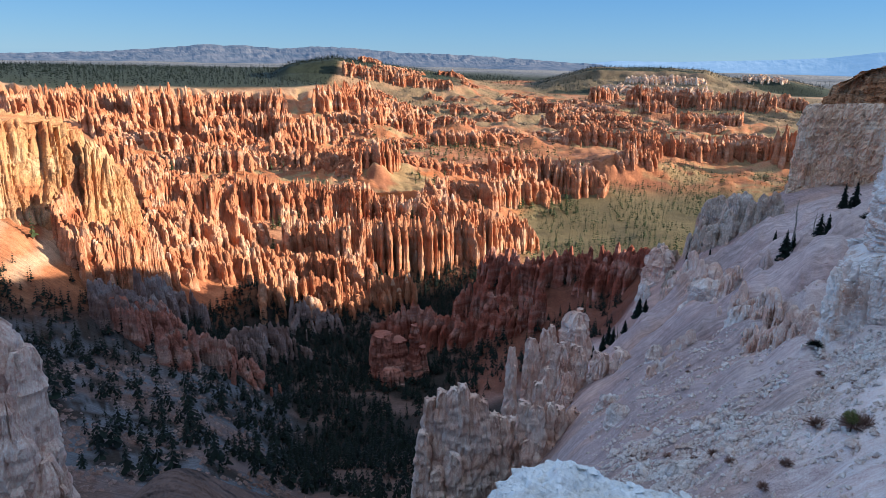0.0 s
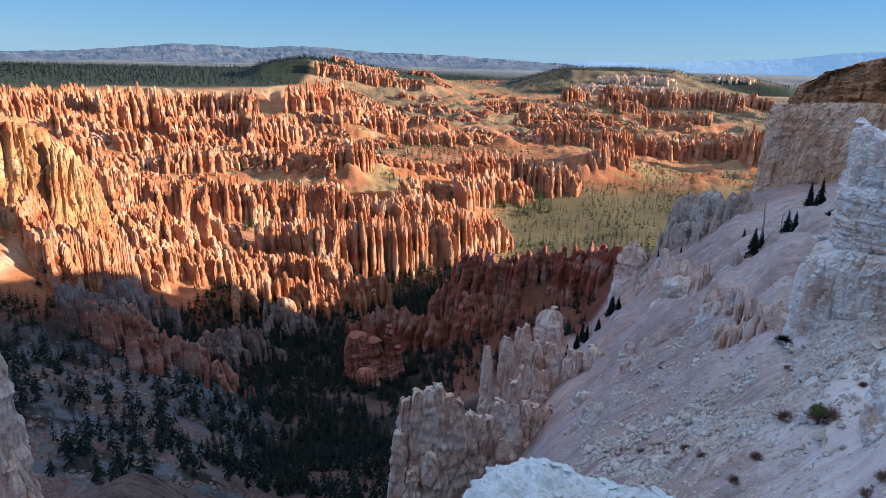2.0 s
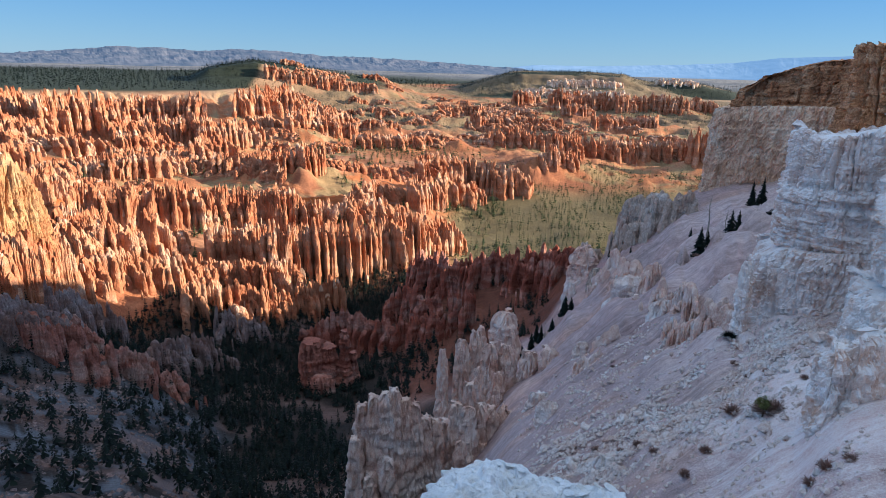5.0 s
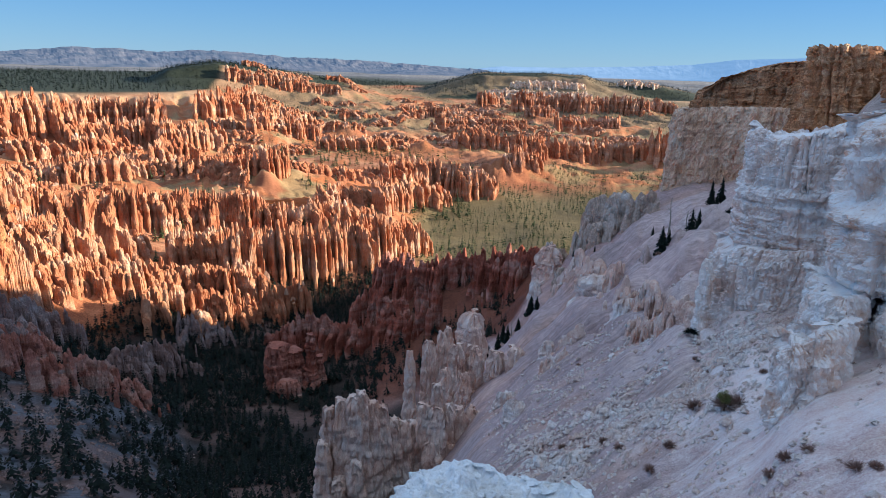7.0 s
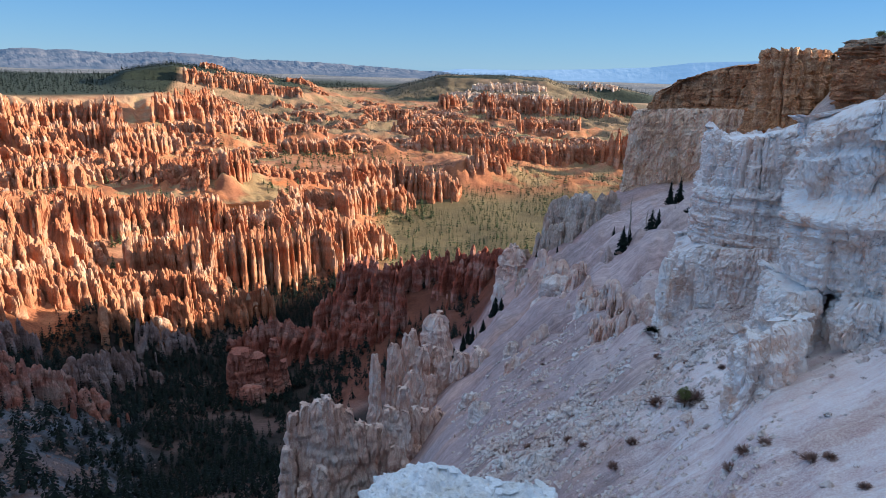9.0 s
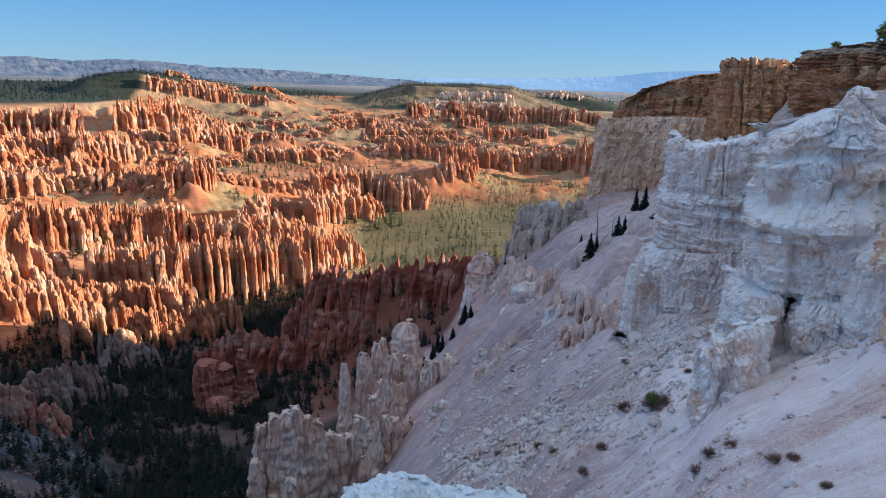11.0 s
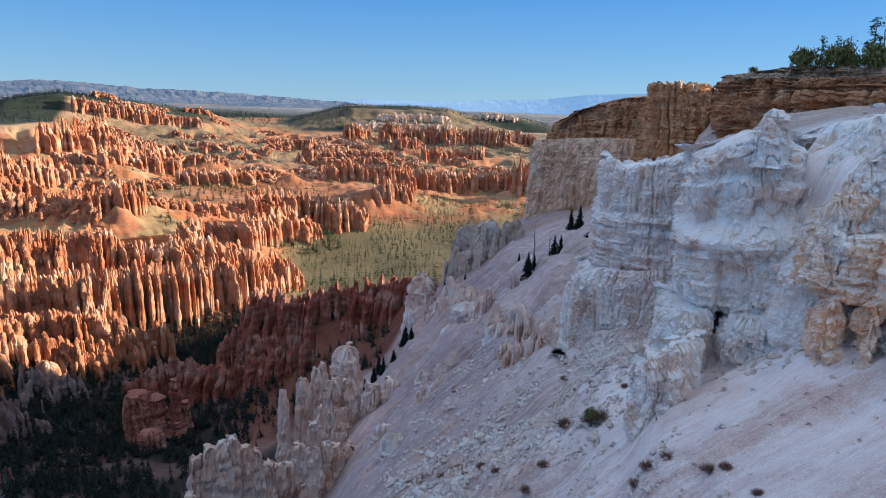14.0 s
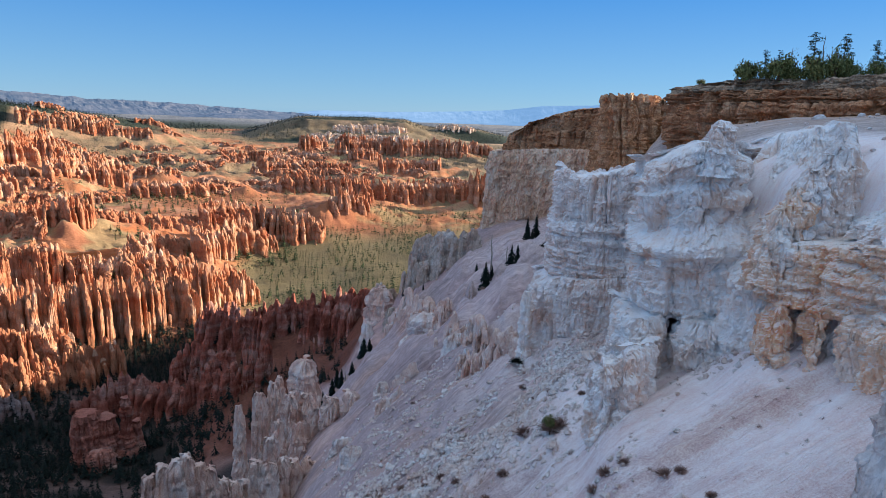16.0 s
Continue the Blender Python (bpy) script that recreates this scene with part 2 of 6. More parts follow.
soil = soil_material()


def leaf_material(name, dark, light):
    m, n, l, b = material(name, 0.8)
    info = n.new("ShaderNodeNewGeometry")
    spot = noise_of(n, l, 0.6, 3)
    col = mixed(n, l, 0.5, info.outputs["Random Per Island"], spot)
    l.new(ramp(n, l, col, [(0.25, dark), (0.75, light)]), b.inputs["Base Color"])
    return m


# needles almost black: the valley forest's shade is put into this colour
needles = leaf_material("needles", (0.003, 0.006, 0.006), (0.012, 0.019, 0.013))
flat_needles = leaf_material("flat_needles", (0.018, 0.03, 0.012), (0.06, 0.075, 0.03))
twigs = leaf_material("twigs", (0.17, 0.10, 0.08), (0.36, 0.24, 0.20))
bark = rock_material("bark", (0.07, 0.05, 0.035), (0.12, 0.08, 0.055), (0.2, 0.15, 0.11), 0.8, 0.1, (0.05, 0.04, 0.03), 0.3, 0.8, 0.1)
dead_wood = rock_material("dead_wood", (0.2, 0.17, 0.14), (0.3, 0.26, 0.22), (0.38, 0.34, 0.3), 0.8, 0.1, (0.12, 0.1, 0.08), 0.3, 0.8, 0.1)


def far_material(name, dark, light, haze_tint, glow):
    """Land tens of kilometres off: the air's blue haze is put into its colour and a faint glow."""
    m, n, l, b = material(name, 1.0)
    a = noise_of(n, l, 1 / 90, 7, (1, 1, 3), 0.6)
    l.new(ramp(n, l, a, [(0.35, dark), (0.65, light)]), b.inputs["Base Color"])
    b.inputs["Emission Color"].default_value = (*haze_tint, 1)
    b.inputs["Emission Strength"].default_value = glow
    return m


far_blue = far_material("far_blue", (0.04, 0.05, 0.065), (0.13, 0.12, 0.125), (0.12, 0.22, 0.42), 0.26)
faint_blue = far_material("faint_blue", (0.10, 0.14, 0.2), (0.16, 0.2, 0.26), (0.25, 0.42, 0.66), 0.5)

# ---- the lie of the land: height along bearings from the viewpoint ----
LAND = {
    -75: ((2.4, -1.7), (12, -5), (60, -32), (200, -70), (500, -70), (1000, -50), (4950, -70)),
    -45: ((2.4, -1.7), (12, -9), (40, -35), (130, -90), (300, -105), (420, -95), (470, -60), (900, -60), (1100, -40), (4950, -70)),
    -34: ((2.4, -1.7), (12, -11), (30, -30), (120, -93), (240, -115), (330, -126), (390, -124), (440, -98), (470, -84), (520, -62), (700, -86), (950, -85), (1080, -60), (1110, -41), (2600, -52), (4950, -70)),
    -22: ((2.4, -1.7), (12, -11.5), (40, -36), (150, -108), (230, -127), (330, -153), (420, -164), (480, -162), (530, -148), (650, -145), (800, -132), (1000, -117), (1200, -102), (1290, -76), (1330, -63), (2700, -56), (4950, -70)),
    -12: ((2.4, -1.7), (12, -11.5), (40, -40), (150, -118), (300, -187), (420, -192), (500, -186), (570, -165), (660, -156), (850, -142), (1100, -127), (1300, -107), (1410, -82), (1450, -69), (2800, -58), (4950, -70)),
    -2: ((2.4, -1.7), (12, -11.5), (60, -66), (150, -125), (300, -182), (400, -200), (500, -196), (570, -182), (640, -162), (800, -148), (1100, -142), (1400, -127), (1700, -112), (2000, -88), (2300, -70), (4950, -70)),
   8: ((2.4, -1.7), (10, -12), (22, -28), (60, -54), (110, -80), (200, -116), (320, -160), (430, -178), (500, -170), (560, -182), (720, -179), (900, -170), (1150, -152), (1500, -132), (2000, -112), (2500, -92), (3000, -73), (4950, -70)),
    14: ((2.4, -1.7), (10, -12), (22, -29), (60, -48), (110, -67), (150, -79), (190, -91), (260, -112), (340, -140), (430, -158), (520, -152), (580, -176), (720, -180), (950, -160), (1100, -153), (1500, -134), (2100, -112), (2600, -90), (4950, -70)),
    18: ((2.4, -1.7), (10, -12), (22, -29), (60, -45), (100, -57), (180, -79), (260, -93), (330, -102), (420, -128), (520, -140), (580, -174), (800, -175), (950, -165), (1100, -153), (1500, -134), (2100, -112), (2600, -90), (4950, -70)),
    22: ((2.4, -1.7), (10, -12), (22, -29), (60, -42.5), (100, -52), (160, -65), (220, -73), (280, -74), (320, -69), (345, -74), (430, -140), (600, -178), (900, -170), (1500, -135), (2100, -112), (2600, -90), (4950, -70)),
    26: ((2.4, -1.7), (10, -12), (22, -29), (60, -39), (100, -46), (160, -56), (220, -60), (280, -58), (315, -52), (350, -64), (430, -140), (600, -178), (900, -170), (1500, -135), (2600, -90), (4950, -70)),
    30: ((2.4, -1.7), (10, -11), (22, -28), (60, -35.5), (100, -39.5), (150, -46), (220, -49), (290, -48), (318, -47), (324, -14), (345, -14), (410, -120), (600, -178), (1500, -135), (2600, -90), (4950, -70)),
    # 36 to 58: hidden drop behind the rim, set to place the shadow's edge
    36: ((2.4, -1.7), (10, -11), (22, -27), (45, -30), (60, -30), (80, -30.5), (110, -34), (130, -38), (200, -38), (270, -36), (318, -34), (324, 2), (345, 3), (490, -14), (560, -110), (600, -170), (2600, -90), (4950, -70)),
    39: ((2.4, -1.7), (10, -10.5), (21, -25.4), (45, -26.9), (60, -26.2), (80, -26.8), (100, -31), (116, -33), (120, -14), (200, -15), (260, -16), (318, -16), (324, 3), (345, 5), (400, -13), (480, -110), (900, -170), (2600, -90), (4950, -70)),
    40: ((2.4, -1.7), (10, -10), (20, -24.6), (45, -26.3), (60, -25.2), (76, -24.6), (80, -9), (92, -8), (150, -8), (195, -8), (260, -9), (318, -9), (324, 4), (375, 8), (420, -12), (500, -110), (900, -170), (2600, -90), (4950, -70)),
    42: ((2.4, -1.7), (10, -10), (20, -24), (45, -25.8), (60, -24.5), (76, -24), (80, -9), (92, -8), (150, -8), (195, -8), (226, -6.5), (231, 8), (375, 12), (440, -12), (520, -110), (900, -170), (2600, -90), (4950, -70)),
    45: ((2.4, -1.7), (10, -9.8), (20, -22.5), (45, -24.2), (58, -23.4), (66, -22.8), (71, -22), (75, -7), (92, -3), (120, -1), (165, -1), (212, -1.5), (218, 9), (400, 16), (490, -5), (580, -110), (2600, -90), (4950, -70)),
    50: ((2.4, -1.7), (10, -9.5), (20, -21), (30, -23.8), (45, -23), (58, -20.6), (66, -19.4), (70, -4.5), (90, -0.8), (120, 0.5), (165, 1), (207, 1.5), (212, 11), (420, 20), (530, 2), (610, -60), (710, -120), (2600, -90), (4950, -70)),
    58: ((2.4, -1.7), (10, -9), (20, -18), (30, -21.5), (45, -21.2), (55, -18.8), (61, -17.4), (65, -3), (120, 2), (165, 2.5), (190, 3), (195, 12.5), (330, 21), (540, 24), (660, 5), (760, -110), (2600, -90), (4950, -70)),
    # 64 to 110: unseen hills, added height to keep sun off slope and valley
    64: ((2.4, -1.7), (10, -9), (20, -15), (45, -14), (60, -6), (160, 8), (330, 46), (500, 50), (1100, 40), (1200, -60), (4950, -70)),
    75: ((2.4, -1.7), (10, -7), (40, -14), (100, 4), (330, 88), (520, 88), (700, -60), (4950, -70)),
    110: ((2.4, -1.7), (10, -3), (40, -8), (100, 10), (200, 66), (350, 104), (600, 100), (4950, -40)),
    180: ((2.4, -1.7), (12, -1.5), (60, 0), (600, 25), (4950, -30)),
    250: ((2.4, -1.7), (12, -2), (60, -8), (600, 5), (4950, -40)),
}
LOGR = np.linspace(math.log(2.4), math.log(4950), 700)
BEARINGS = np.array(sorted(LAND), float)
TABLE = np.array([np.interp(np.exp(LOGR), *zip(*LAND[int(b)])) for b in BEARINGS])
BEARINGS = np.concatenate([BEARINGS, BEARINGS[:1] + 360])
TABLE = np.vstack([TABLE, TABLE[:1]])
soften = np.exp(-0.5 * (np.arange(-9, 10) / 1.4) ** 2)
soften /= soften.sum()
TABLE = np.array([np.convolve(np.pad(row, 9, "edge"), soften, "valid") for row in TABLE])


def polar(x, y):
    b = np.degrees(np.arctan2(x, y))
    return np.where(b < BEARINGS[0], b + 360, b), np.hypot(x, y)


def lay(b, r):
    """The smooth lie of the land."""
    k = np.clip(np.searchsorted(BEARINGS, b, "right") - 1, 0, len(BEARINGS) - 2)
    t = (b - BEARINGS[k]) / (BEARINGS[k + 1] - BEARINGS[k])
    t = 0.5 * t + 0.5 * t * t * (3 - 2 * t)
    q = np.clip((np.log(np.maximum(r, 2.41)) - LOGR[0]) / (LOGR[1] - LOGR[0]), 0, len(LOGR) - 1.001)
    i = q.astype(int)
    q = q - i
    low = TABLE[k, i] * (1 - q) + TABLE[k, i + 1] * q
    high = TABLE[k + 1, i] * (1 - q) + TABLE[k + 1, i + 1] * q
    return low * (1 - t) + high * t


def fins(x, y):
    """Crests of the hoodoo fins, 0 to 1, in plan."""
    wx = x + 30 * (fbm(x / 90, y / 90, 0, 2, 11) - 0.5)
    wy = y + 30 * (fbm(x / 90, y / 90, 0, 2, 23) - 0.5)
    a = 1 - np.abs(2 * fbm(wx / 75, wy / 60, 0, 2, 31) - 1) * 3.0
    c = 1 - np.abs(2 * fbm(wx / 33, wy / 27, 0, 2, 47) - 1) * 2.6
    return np.clip(0.62 * np.clip(a, 0, 1) + 0.38 * np.clip(c, 0, 1), 0, 1)


def crags(x, y):
    """Upright walls of fused columns along the narrower fins: height 0 to 1."""
    wx = x + 22 * (fbm(x / 60, y / 60, 0, 2, 211) - 0.5)
    wy = y + 22 * (fbm(x / 60, y / 60, 0, 2, 223) - 0.5)
    ridge = 1 - np.abs(2 * fbm(wx / 58, wy / 40, 0, 2, 231) - 1) * 3.2
    wall = step(0.30, 0.52, ridge)
    top = 0.62 * vnoise(x / 8.5, y / 8.5, 0, 241) + 0.38 * vnoise(x / 4.2, y / 4.2, 0, 243)
    return wall * (0.25 + 0.75 * step(0.28, 0.72, top)) * (0.55 + 0.45 * np.clip(ridge, 0, 1))


# ---- ranks of hoodoos: where the walls of columns stand ----
RIM_RANKS = (  # bearing, distance and height along each rank
    ((-32.4, 968, 34), (-29.2, 1008, 32), (-25.7, 1074, 39), (-24.0, 1100, 37)),
    ((-24.2, 1020, 52), (-21.7, 1048, 50), (-19.1, 1072, 47)),
    ((-19.3, 1166, 37), (-17.4, 1182, 38), (-15.1, 1176, 42), (-12.9, 1164, 51)),
    ((-27.5, 942, 32), (-25.6, 970, 29), (-23.7, 990, 28)),
    ((-19.6, 1008, 29), (-17.1, 1030, 33), (-14.5, 1044, 37), (-12.7, 1040, 44)),
    ((-26.3, 924, 19), (-24.0, 958, 21)),
    ((-19.3, 964, 24), (-15.9, 990, 22)),
    ((-23.3, 922, 25), (-19.7, 940, 17)),
    ((-26.9, 810, 23), (-25.6, 820, 22), (-24.3, 818, 21)),
)
UPPER_RANKS = (  # bearing, distance and height along each rank
    ((-10.6, 1296, 42), (-8.6, 1320, 47), (-6.3, 1362, 51)),
    ((-6.5, 1348, 34), (-4.0, 1410, 33)),
    ((-4.2, 1304, 35), (-1.7, 1356, 25)),
    ((-13.5, 1000, 42), (-11.0, 1020, 40), (-8.7, 1052, 32)),
    ((-14.1, 922, 31), (-11.2, 946, 26)),
    ((-6.9, 1160, 33), (-4.1, 1196, 36), (-1.2, 1212, 27)),
    ((-1.3, 1134, 19), (2.0, 1154, 21), (5.3, 1202, 16)),
    ((-10.0, 1192, 20), (-7.5, 1212, 20)),
)
MIDDLE_RANKS = (  # bearing, distance and height along each rank
    ((-23.9, 800, 15), (-21.9, 812, 18), (-20.3, 814, 27), (-16.3, 816, 30)),
    ((-16.3, 862, 16), (-14.1, 880, 16), (-12.4, 874, 13)),
    ((-12.4, 868, 22), (-9.7, 866, 25), (-6.3, 890, 26)),
    ((-6.9, 816, 26), (-5.5, 818, 36), (-4.1, 840, 37)),
    ((-4.1, 878, 22), (-0.7, 898, 14)),
    ((-0.3, 894, 17), (3.1, 938, 13)),
    ((3.8, 940, 29), (5.4, 956, 34), (7.7, 980, 26)),
    ((-10.6, 822, 14), (-8.8, 830, 15), (-6.9, 794, 15)),
)
RIGHT_RANKS = (  # bearing, distance and height along each rank
    ((7.8, 880, 40), (10.1, 870, 40), (12.5, 876, 33)),
    ((10.1, 876, 34), (13.6, 876, 22)),
    ((14.0, 988, 22), (16.8, 1014, 21)),
    ((5.5, 798, 40), (7.4, 820, 37), (9.0, 838, 21)),
    ((3.1, 744, 36), (5.6, 780, 32)),
    ((-1.6, 728, 25), (0.7, 748, 21), (3.1, 780, 17)),
    ((-2.2, 662, 28), (0.7, 678, 25), (2.8, 702, 18)),
    ((-6.5, 656, 22), (-4.1, 656, 24), (-1.1, 662, 20)),
)
GREAT_WALL = (  # bearing, distance and height along each rank
    ((-25.2, 674, 31), (-23.6, 704, 30), (-22.1, 720, 23)),
    ((-22.7, 630, 33), (-19.7, 634, 34), (-16.2, 638, 36), (-12.6, 646, 34)),
    ((-12.9, 650, 34), (-9.8, 648, 32), (-5.9, 654, 29)),
    ((-24.6, 536, 26), (-22.3, 576, 26), (-20.6, 582, 23)),
    ((-18.2, 566, 32), (-16.8, 578, 26), (-15.2, 588, 15)),
    ((-20.9, 540, 26), (-18.1, 554, 22)),
    ((-13.6, 570, 27), (-10.8, 576, 26), (-8.3, 582, 28)),
    ((-9.0, 546, 43), (-5.1, 554, 44), (-1.0, 564, 43)),
)
GREAT_FRONT = (  # bearing, distance and height along each rank
    ((-1.3, 566, 45), (1.8, 582, 39), (4.2, 602, 39)),
    ((4.0, 604, 36), (5.9, 626, 33), (7.3, 650, 16)),
    ((-24.8, 504, 23), (-22.9, 522, 25), (-20.8, 528, 11)),
    ((-26.9, 446, 31), (-23.9, 482, 25), (-20.4, 496, 24)),
    ((-20.6, 496, 23), (-18.3, 504, 26), (-16.4, 514, 25)),
    ((-16.9, 516, 28), (-15.1, 526, 24), (-12.7, 532, 22)),
    ((-14.7, 524, 22), (-10.9, 530, 22), (-6.4, 540, 20)),
    ((-9.1, 516, 29), (-5.9, 524, 25)),
    ((-13.8, 492, 23), (-11.4, 496, 23), (-8.9, 502, 17)),
    ((-9.2, 490, 22), (-6.1, 500, 24), (-2.8, 512, 25)),
)
RED_PILLARS = (  # bearing, distance and height along each rank
    ((-30.3, 438, 30), (-29.2, 448, 32), (-28.4, 458, 28)),
    ((-28.7, 422, 30), (-27.7, 430, 33), (-26.7, 442, 28)),
    ((-15.6, 466, 19), (-14.3, 472, 16)),
    ((-11.7, 474, 18), (-10.4, 474, 15)),
)
FAR_RANKS = (  # bearing, distance and height along each rank
    ((9.7, 1236, 27), (12.1, 1246, 27), (14.6, 1250, 23)),
    ((14.6, 1092, 39), (17.9, 1122, 34)),
    ((17.7, 1122, 32), (20.0, 1140, 33), (22.3, 1172, 34)),
    ((22.2, 1152, 33), (25.7, 1172, 34)),
    ((25.6, 1128, 51), (27.1, 1136, 52)),
    ((7.8, 1448, 22), (10.2, 1466, 25), (12.5, 1488, 28)),
    ((12.2, 1454, 22), (15.6, 1482, 22)),
    ((15.6, 1730, 23), (17.8, 1756, 24)),
    ((17.9, 1504, 28), (20.5, 1536, 26)),
    ((20.3, 1534, 26), (23.0, 1548, 29)),
    ((5.0, 1594, 19), (7.4, 1630, 25), (9.3, 1630, 19)),
)
BUTTE_RANKS = (  # bearing, distance and height along each rank
    ((14.4, 1818, 43), (17.5, 1854, 41), (19.9, 1862, 44)),
    ((19.8, 1834, 40), (22.3, 1872, 41), (24.9, 1878, 35)),
    ((-8.1, 1862, 30), (-5.9, 1862, 32), (-3.2, 1866, 30)),
    ((-3.4, 1868, 26), (-1.7, 1872, 20), (0.5, 1876, 16)),
    ((11.6, 1946, 33), (13.6, 1982, 30)),
    ((24.9, 1930, 33), (26.9, 1934, 29)),
)
PINK_RANKS = (  # bearing, distance and height along each rank
    ((-28.4, 380, 22), (-26.5, 392, 20), (-24.6, 404, 16)),
    ((-27.3, 376, 17), (-25.1, 390, 17), (-22.9, 408, 15)),
    ((-25.1, 412, 24), (-22.9, 428, 22), (-21.0, 434, 18)),
    ((-23.7, 342, 21), (-21.5, 346, 20), (-18.7, 366, 15)),
    ((-18.9, 384, 12), (-16.4, 406, 18), (-13.4, 426, 19)),
    ((-17.9, 356, 10), (-17.1, 364, 10)),
    ((-12.9, 464, 16), (-9.1, 464, 15)),
)
RED_RANKS = (  # bearing, distance and height along each rank
    ((-4.6, 456, 22), (-2.1, 458, 25), (1.2, 448, 21)),
    ((0.9, 446, 20), (3.5, 430, 18), (6.1, 420, 16)),
    ((-6.0, 452, 13), (-4.1, 456, 18)),
    ((2.0, 482, 23), (3.9, 470, 20), (6.2, 460, 15)),
    ((4.0, 512, 31), (6.3, 490, 29), (8.8, 482, 24)),
    ((8.2, 506, 24), (11.1, 494, 23), (14.3, 492, 19), (17.4, 466, 14)),
    ((6.9, 432, 26), (9.1, 422, 24)),
    ((12.6, 470, 20), (15.3, 458, 19), (17.6, 440, 14)),
)
MESA_RANKS = (
    ((14.2, 2285, 20), (17.0, 2290, 22), (20.0, 2300, 20)),
    ((12.6, 2215, 18), (16.0, 2205, 20), (20.5, 2215, 20)),
    ((22.6, 2440, 18), (25.6, 2450, 17)),
)
ALL_RANKS = MESA_RANKS + RIM_RANKS + UPPER_RANKS + MIDDLE_RANKS + RIGHT_RANKS + GREAT_WALL + GREAT_FRONT + RED_PILLARS + FAR_RANKS + BUTTE_RANKS + PINK_RANKS + RED_RANKS

fill = np.random.default_rng(29)


def low_ranks(count, b0, b1, r0, r1, tall):
    """Short low walls scattered over a sector, running across it."""
    out = []
    for _ in range(count):
        b, r, h = fill.uniform(b0, b1), r0 + (r1 - r0) * fill.uniform(), fill.uniform(*tall)
        half = math.degrees(fill.uniform(18, 60) / r)
        out.append(((b - half, r + fill.uniform(-25, 25), h), (b, r, h * 1.2), (b + half, r + fill.uniform(-25, 25), 0.8 * h)))
    return tuple(out)


LOW_RANKS = low_ranks(52, -7, 25, 1240, 2150, (6, 14)) + low_ranks(30, -25, -3, 690, 1230, (6, 13))
ALL_RANKS = ALL_RANKS + LOW_RANKS


def rank_line(rank, gap):
    """Places along a rank, gap metres apart: plan, height of its columns, unit tangent."""
    b, r, h = (np.array(k, float) for k in zip(*rank))
    x, y = r * np.sin(np.radians(b)), r * np.cos(np.radians(b))
    s = np.r_[0, np.cumsum(np.hypot(np.diff(x), np.diff(y)))]
    want = np.linspace(0, s[-1], max(4, int(s[-1] / gap)))
    px, py, ph = (np.interp(want, s, k) for k in (x, y, h))
    bend = np.clip(0.04 * s[-1], 2, 9)
    bow = bend * (fbm(px / 35, py / 35, 0, 3, 17) - 0.5) * 2
    tx, ty = np.gradient(px), np.gradient(py)
    n = np.hypot(tx, ty)
    tx, ty = tx / n, ty / n
    return px - ty * bow, py + tx * bow, ph, tx, ty


SKIRT_B, SKIRT_R = np.arange(-36, 28.01, 0.2), np.linspace(math.log(300), math.log(2150), 620)
SKIRT = np.zeros((len(SKIRT_B), len(SKIRT_R)))
for rank in ALL_RANKS:
    px, py, ph, _, _ = rank_line(rank, 6.0)
    pb, pr = np.degrees(np.arctan2(px, py)), np.hypot(px, py)
    i0, i1 = np.searchsorted(SKIRT_B, (pb.min() - 4, pb.max() + 4))
    j0, j1 = np.searchsorted(SKIRT_R, (math.log(max(pr.min() - 70, 300)), math.log(pr.max() + 70)))
    gb, gr = np.meshgrid(np.radians(SKIRT_B[i0:i1]), np.exp(SKIRT_R[j0:j1]), indexing="ij")
    gx, gy = gr * np.sin(gb), gr * np.cos(gb)
    for x, y, h in zip(px, py, ph):
        np.maximum(SKIRT[i0:i1, j0:j1], 0.34 * h * np.exp(-np.hypot(gx - x, gy - y) / (5 + 0.35 * h)), out=SKIRT[i0:i1, j0:j1])


def skirt(b, r):
    """Fallen rubble banked against the feet of the ranks."""
    u = np.clip((b - SKIRT_B[0]) / 0.2, 0, len(SKIRT_B) - 1.001)
    v = np.clip((np.log(np.maximum(r, 300)) - SKIRT_R[0]) / (SKIRT_R[1] - SKIRT_R[0]), 0, len(SKIRT_R) - 1.001)
    i, j = u.astype(int), v.astype(int)
    u, v = u - i, v - j
    return (SKIRT[i, j] * (1 - u) + SKIRT[i + 1, j] * u) * (1 - v) + (SKIRT[i, j + 1] * (1 - u) + SKIRT[i + 1, j + 1] * u) * v


MOUNDS = (  # bare rounded hills: bearing, distance, height, half width
    (-5.0, 1150, 15, 42), (-8.0, 1180, 9, 36), (-9.0, 815, 9, 34), (-5.6, 800, 17, 17), (-3.4, 850, 11, 20), (-16.4, 474, 13, 20), (-14.0, 474, 9, 18), (7.2, 1200, 14, 26), (1.0, 1290, 12, 36), (4.5, 1360, 12, 40), (-1.2, 860, 9, 18))


def front(b):
    """Distance of the foot of the great hoodoo wall, by bearing."""
    return np.interp(b, (-36, -30, -26, -20, -12, -6, 2, 6), (430, 425, 445, 470, 545, 565, 585, 600))


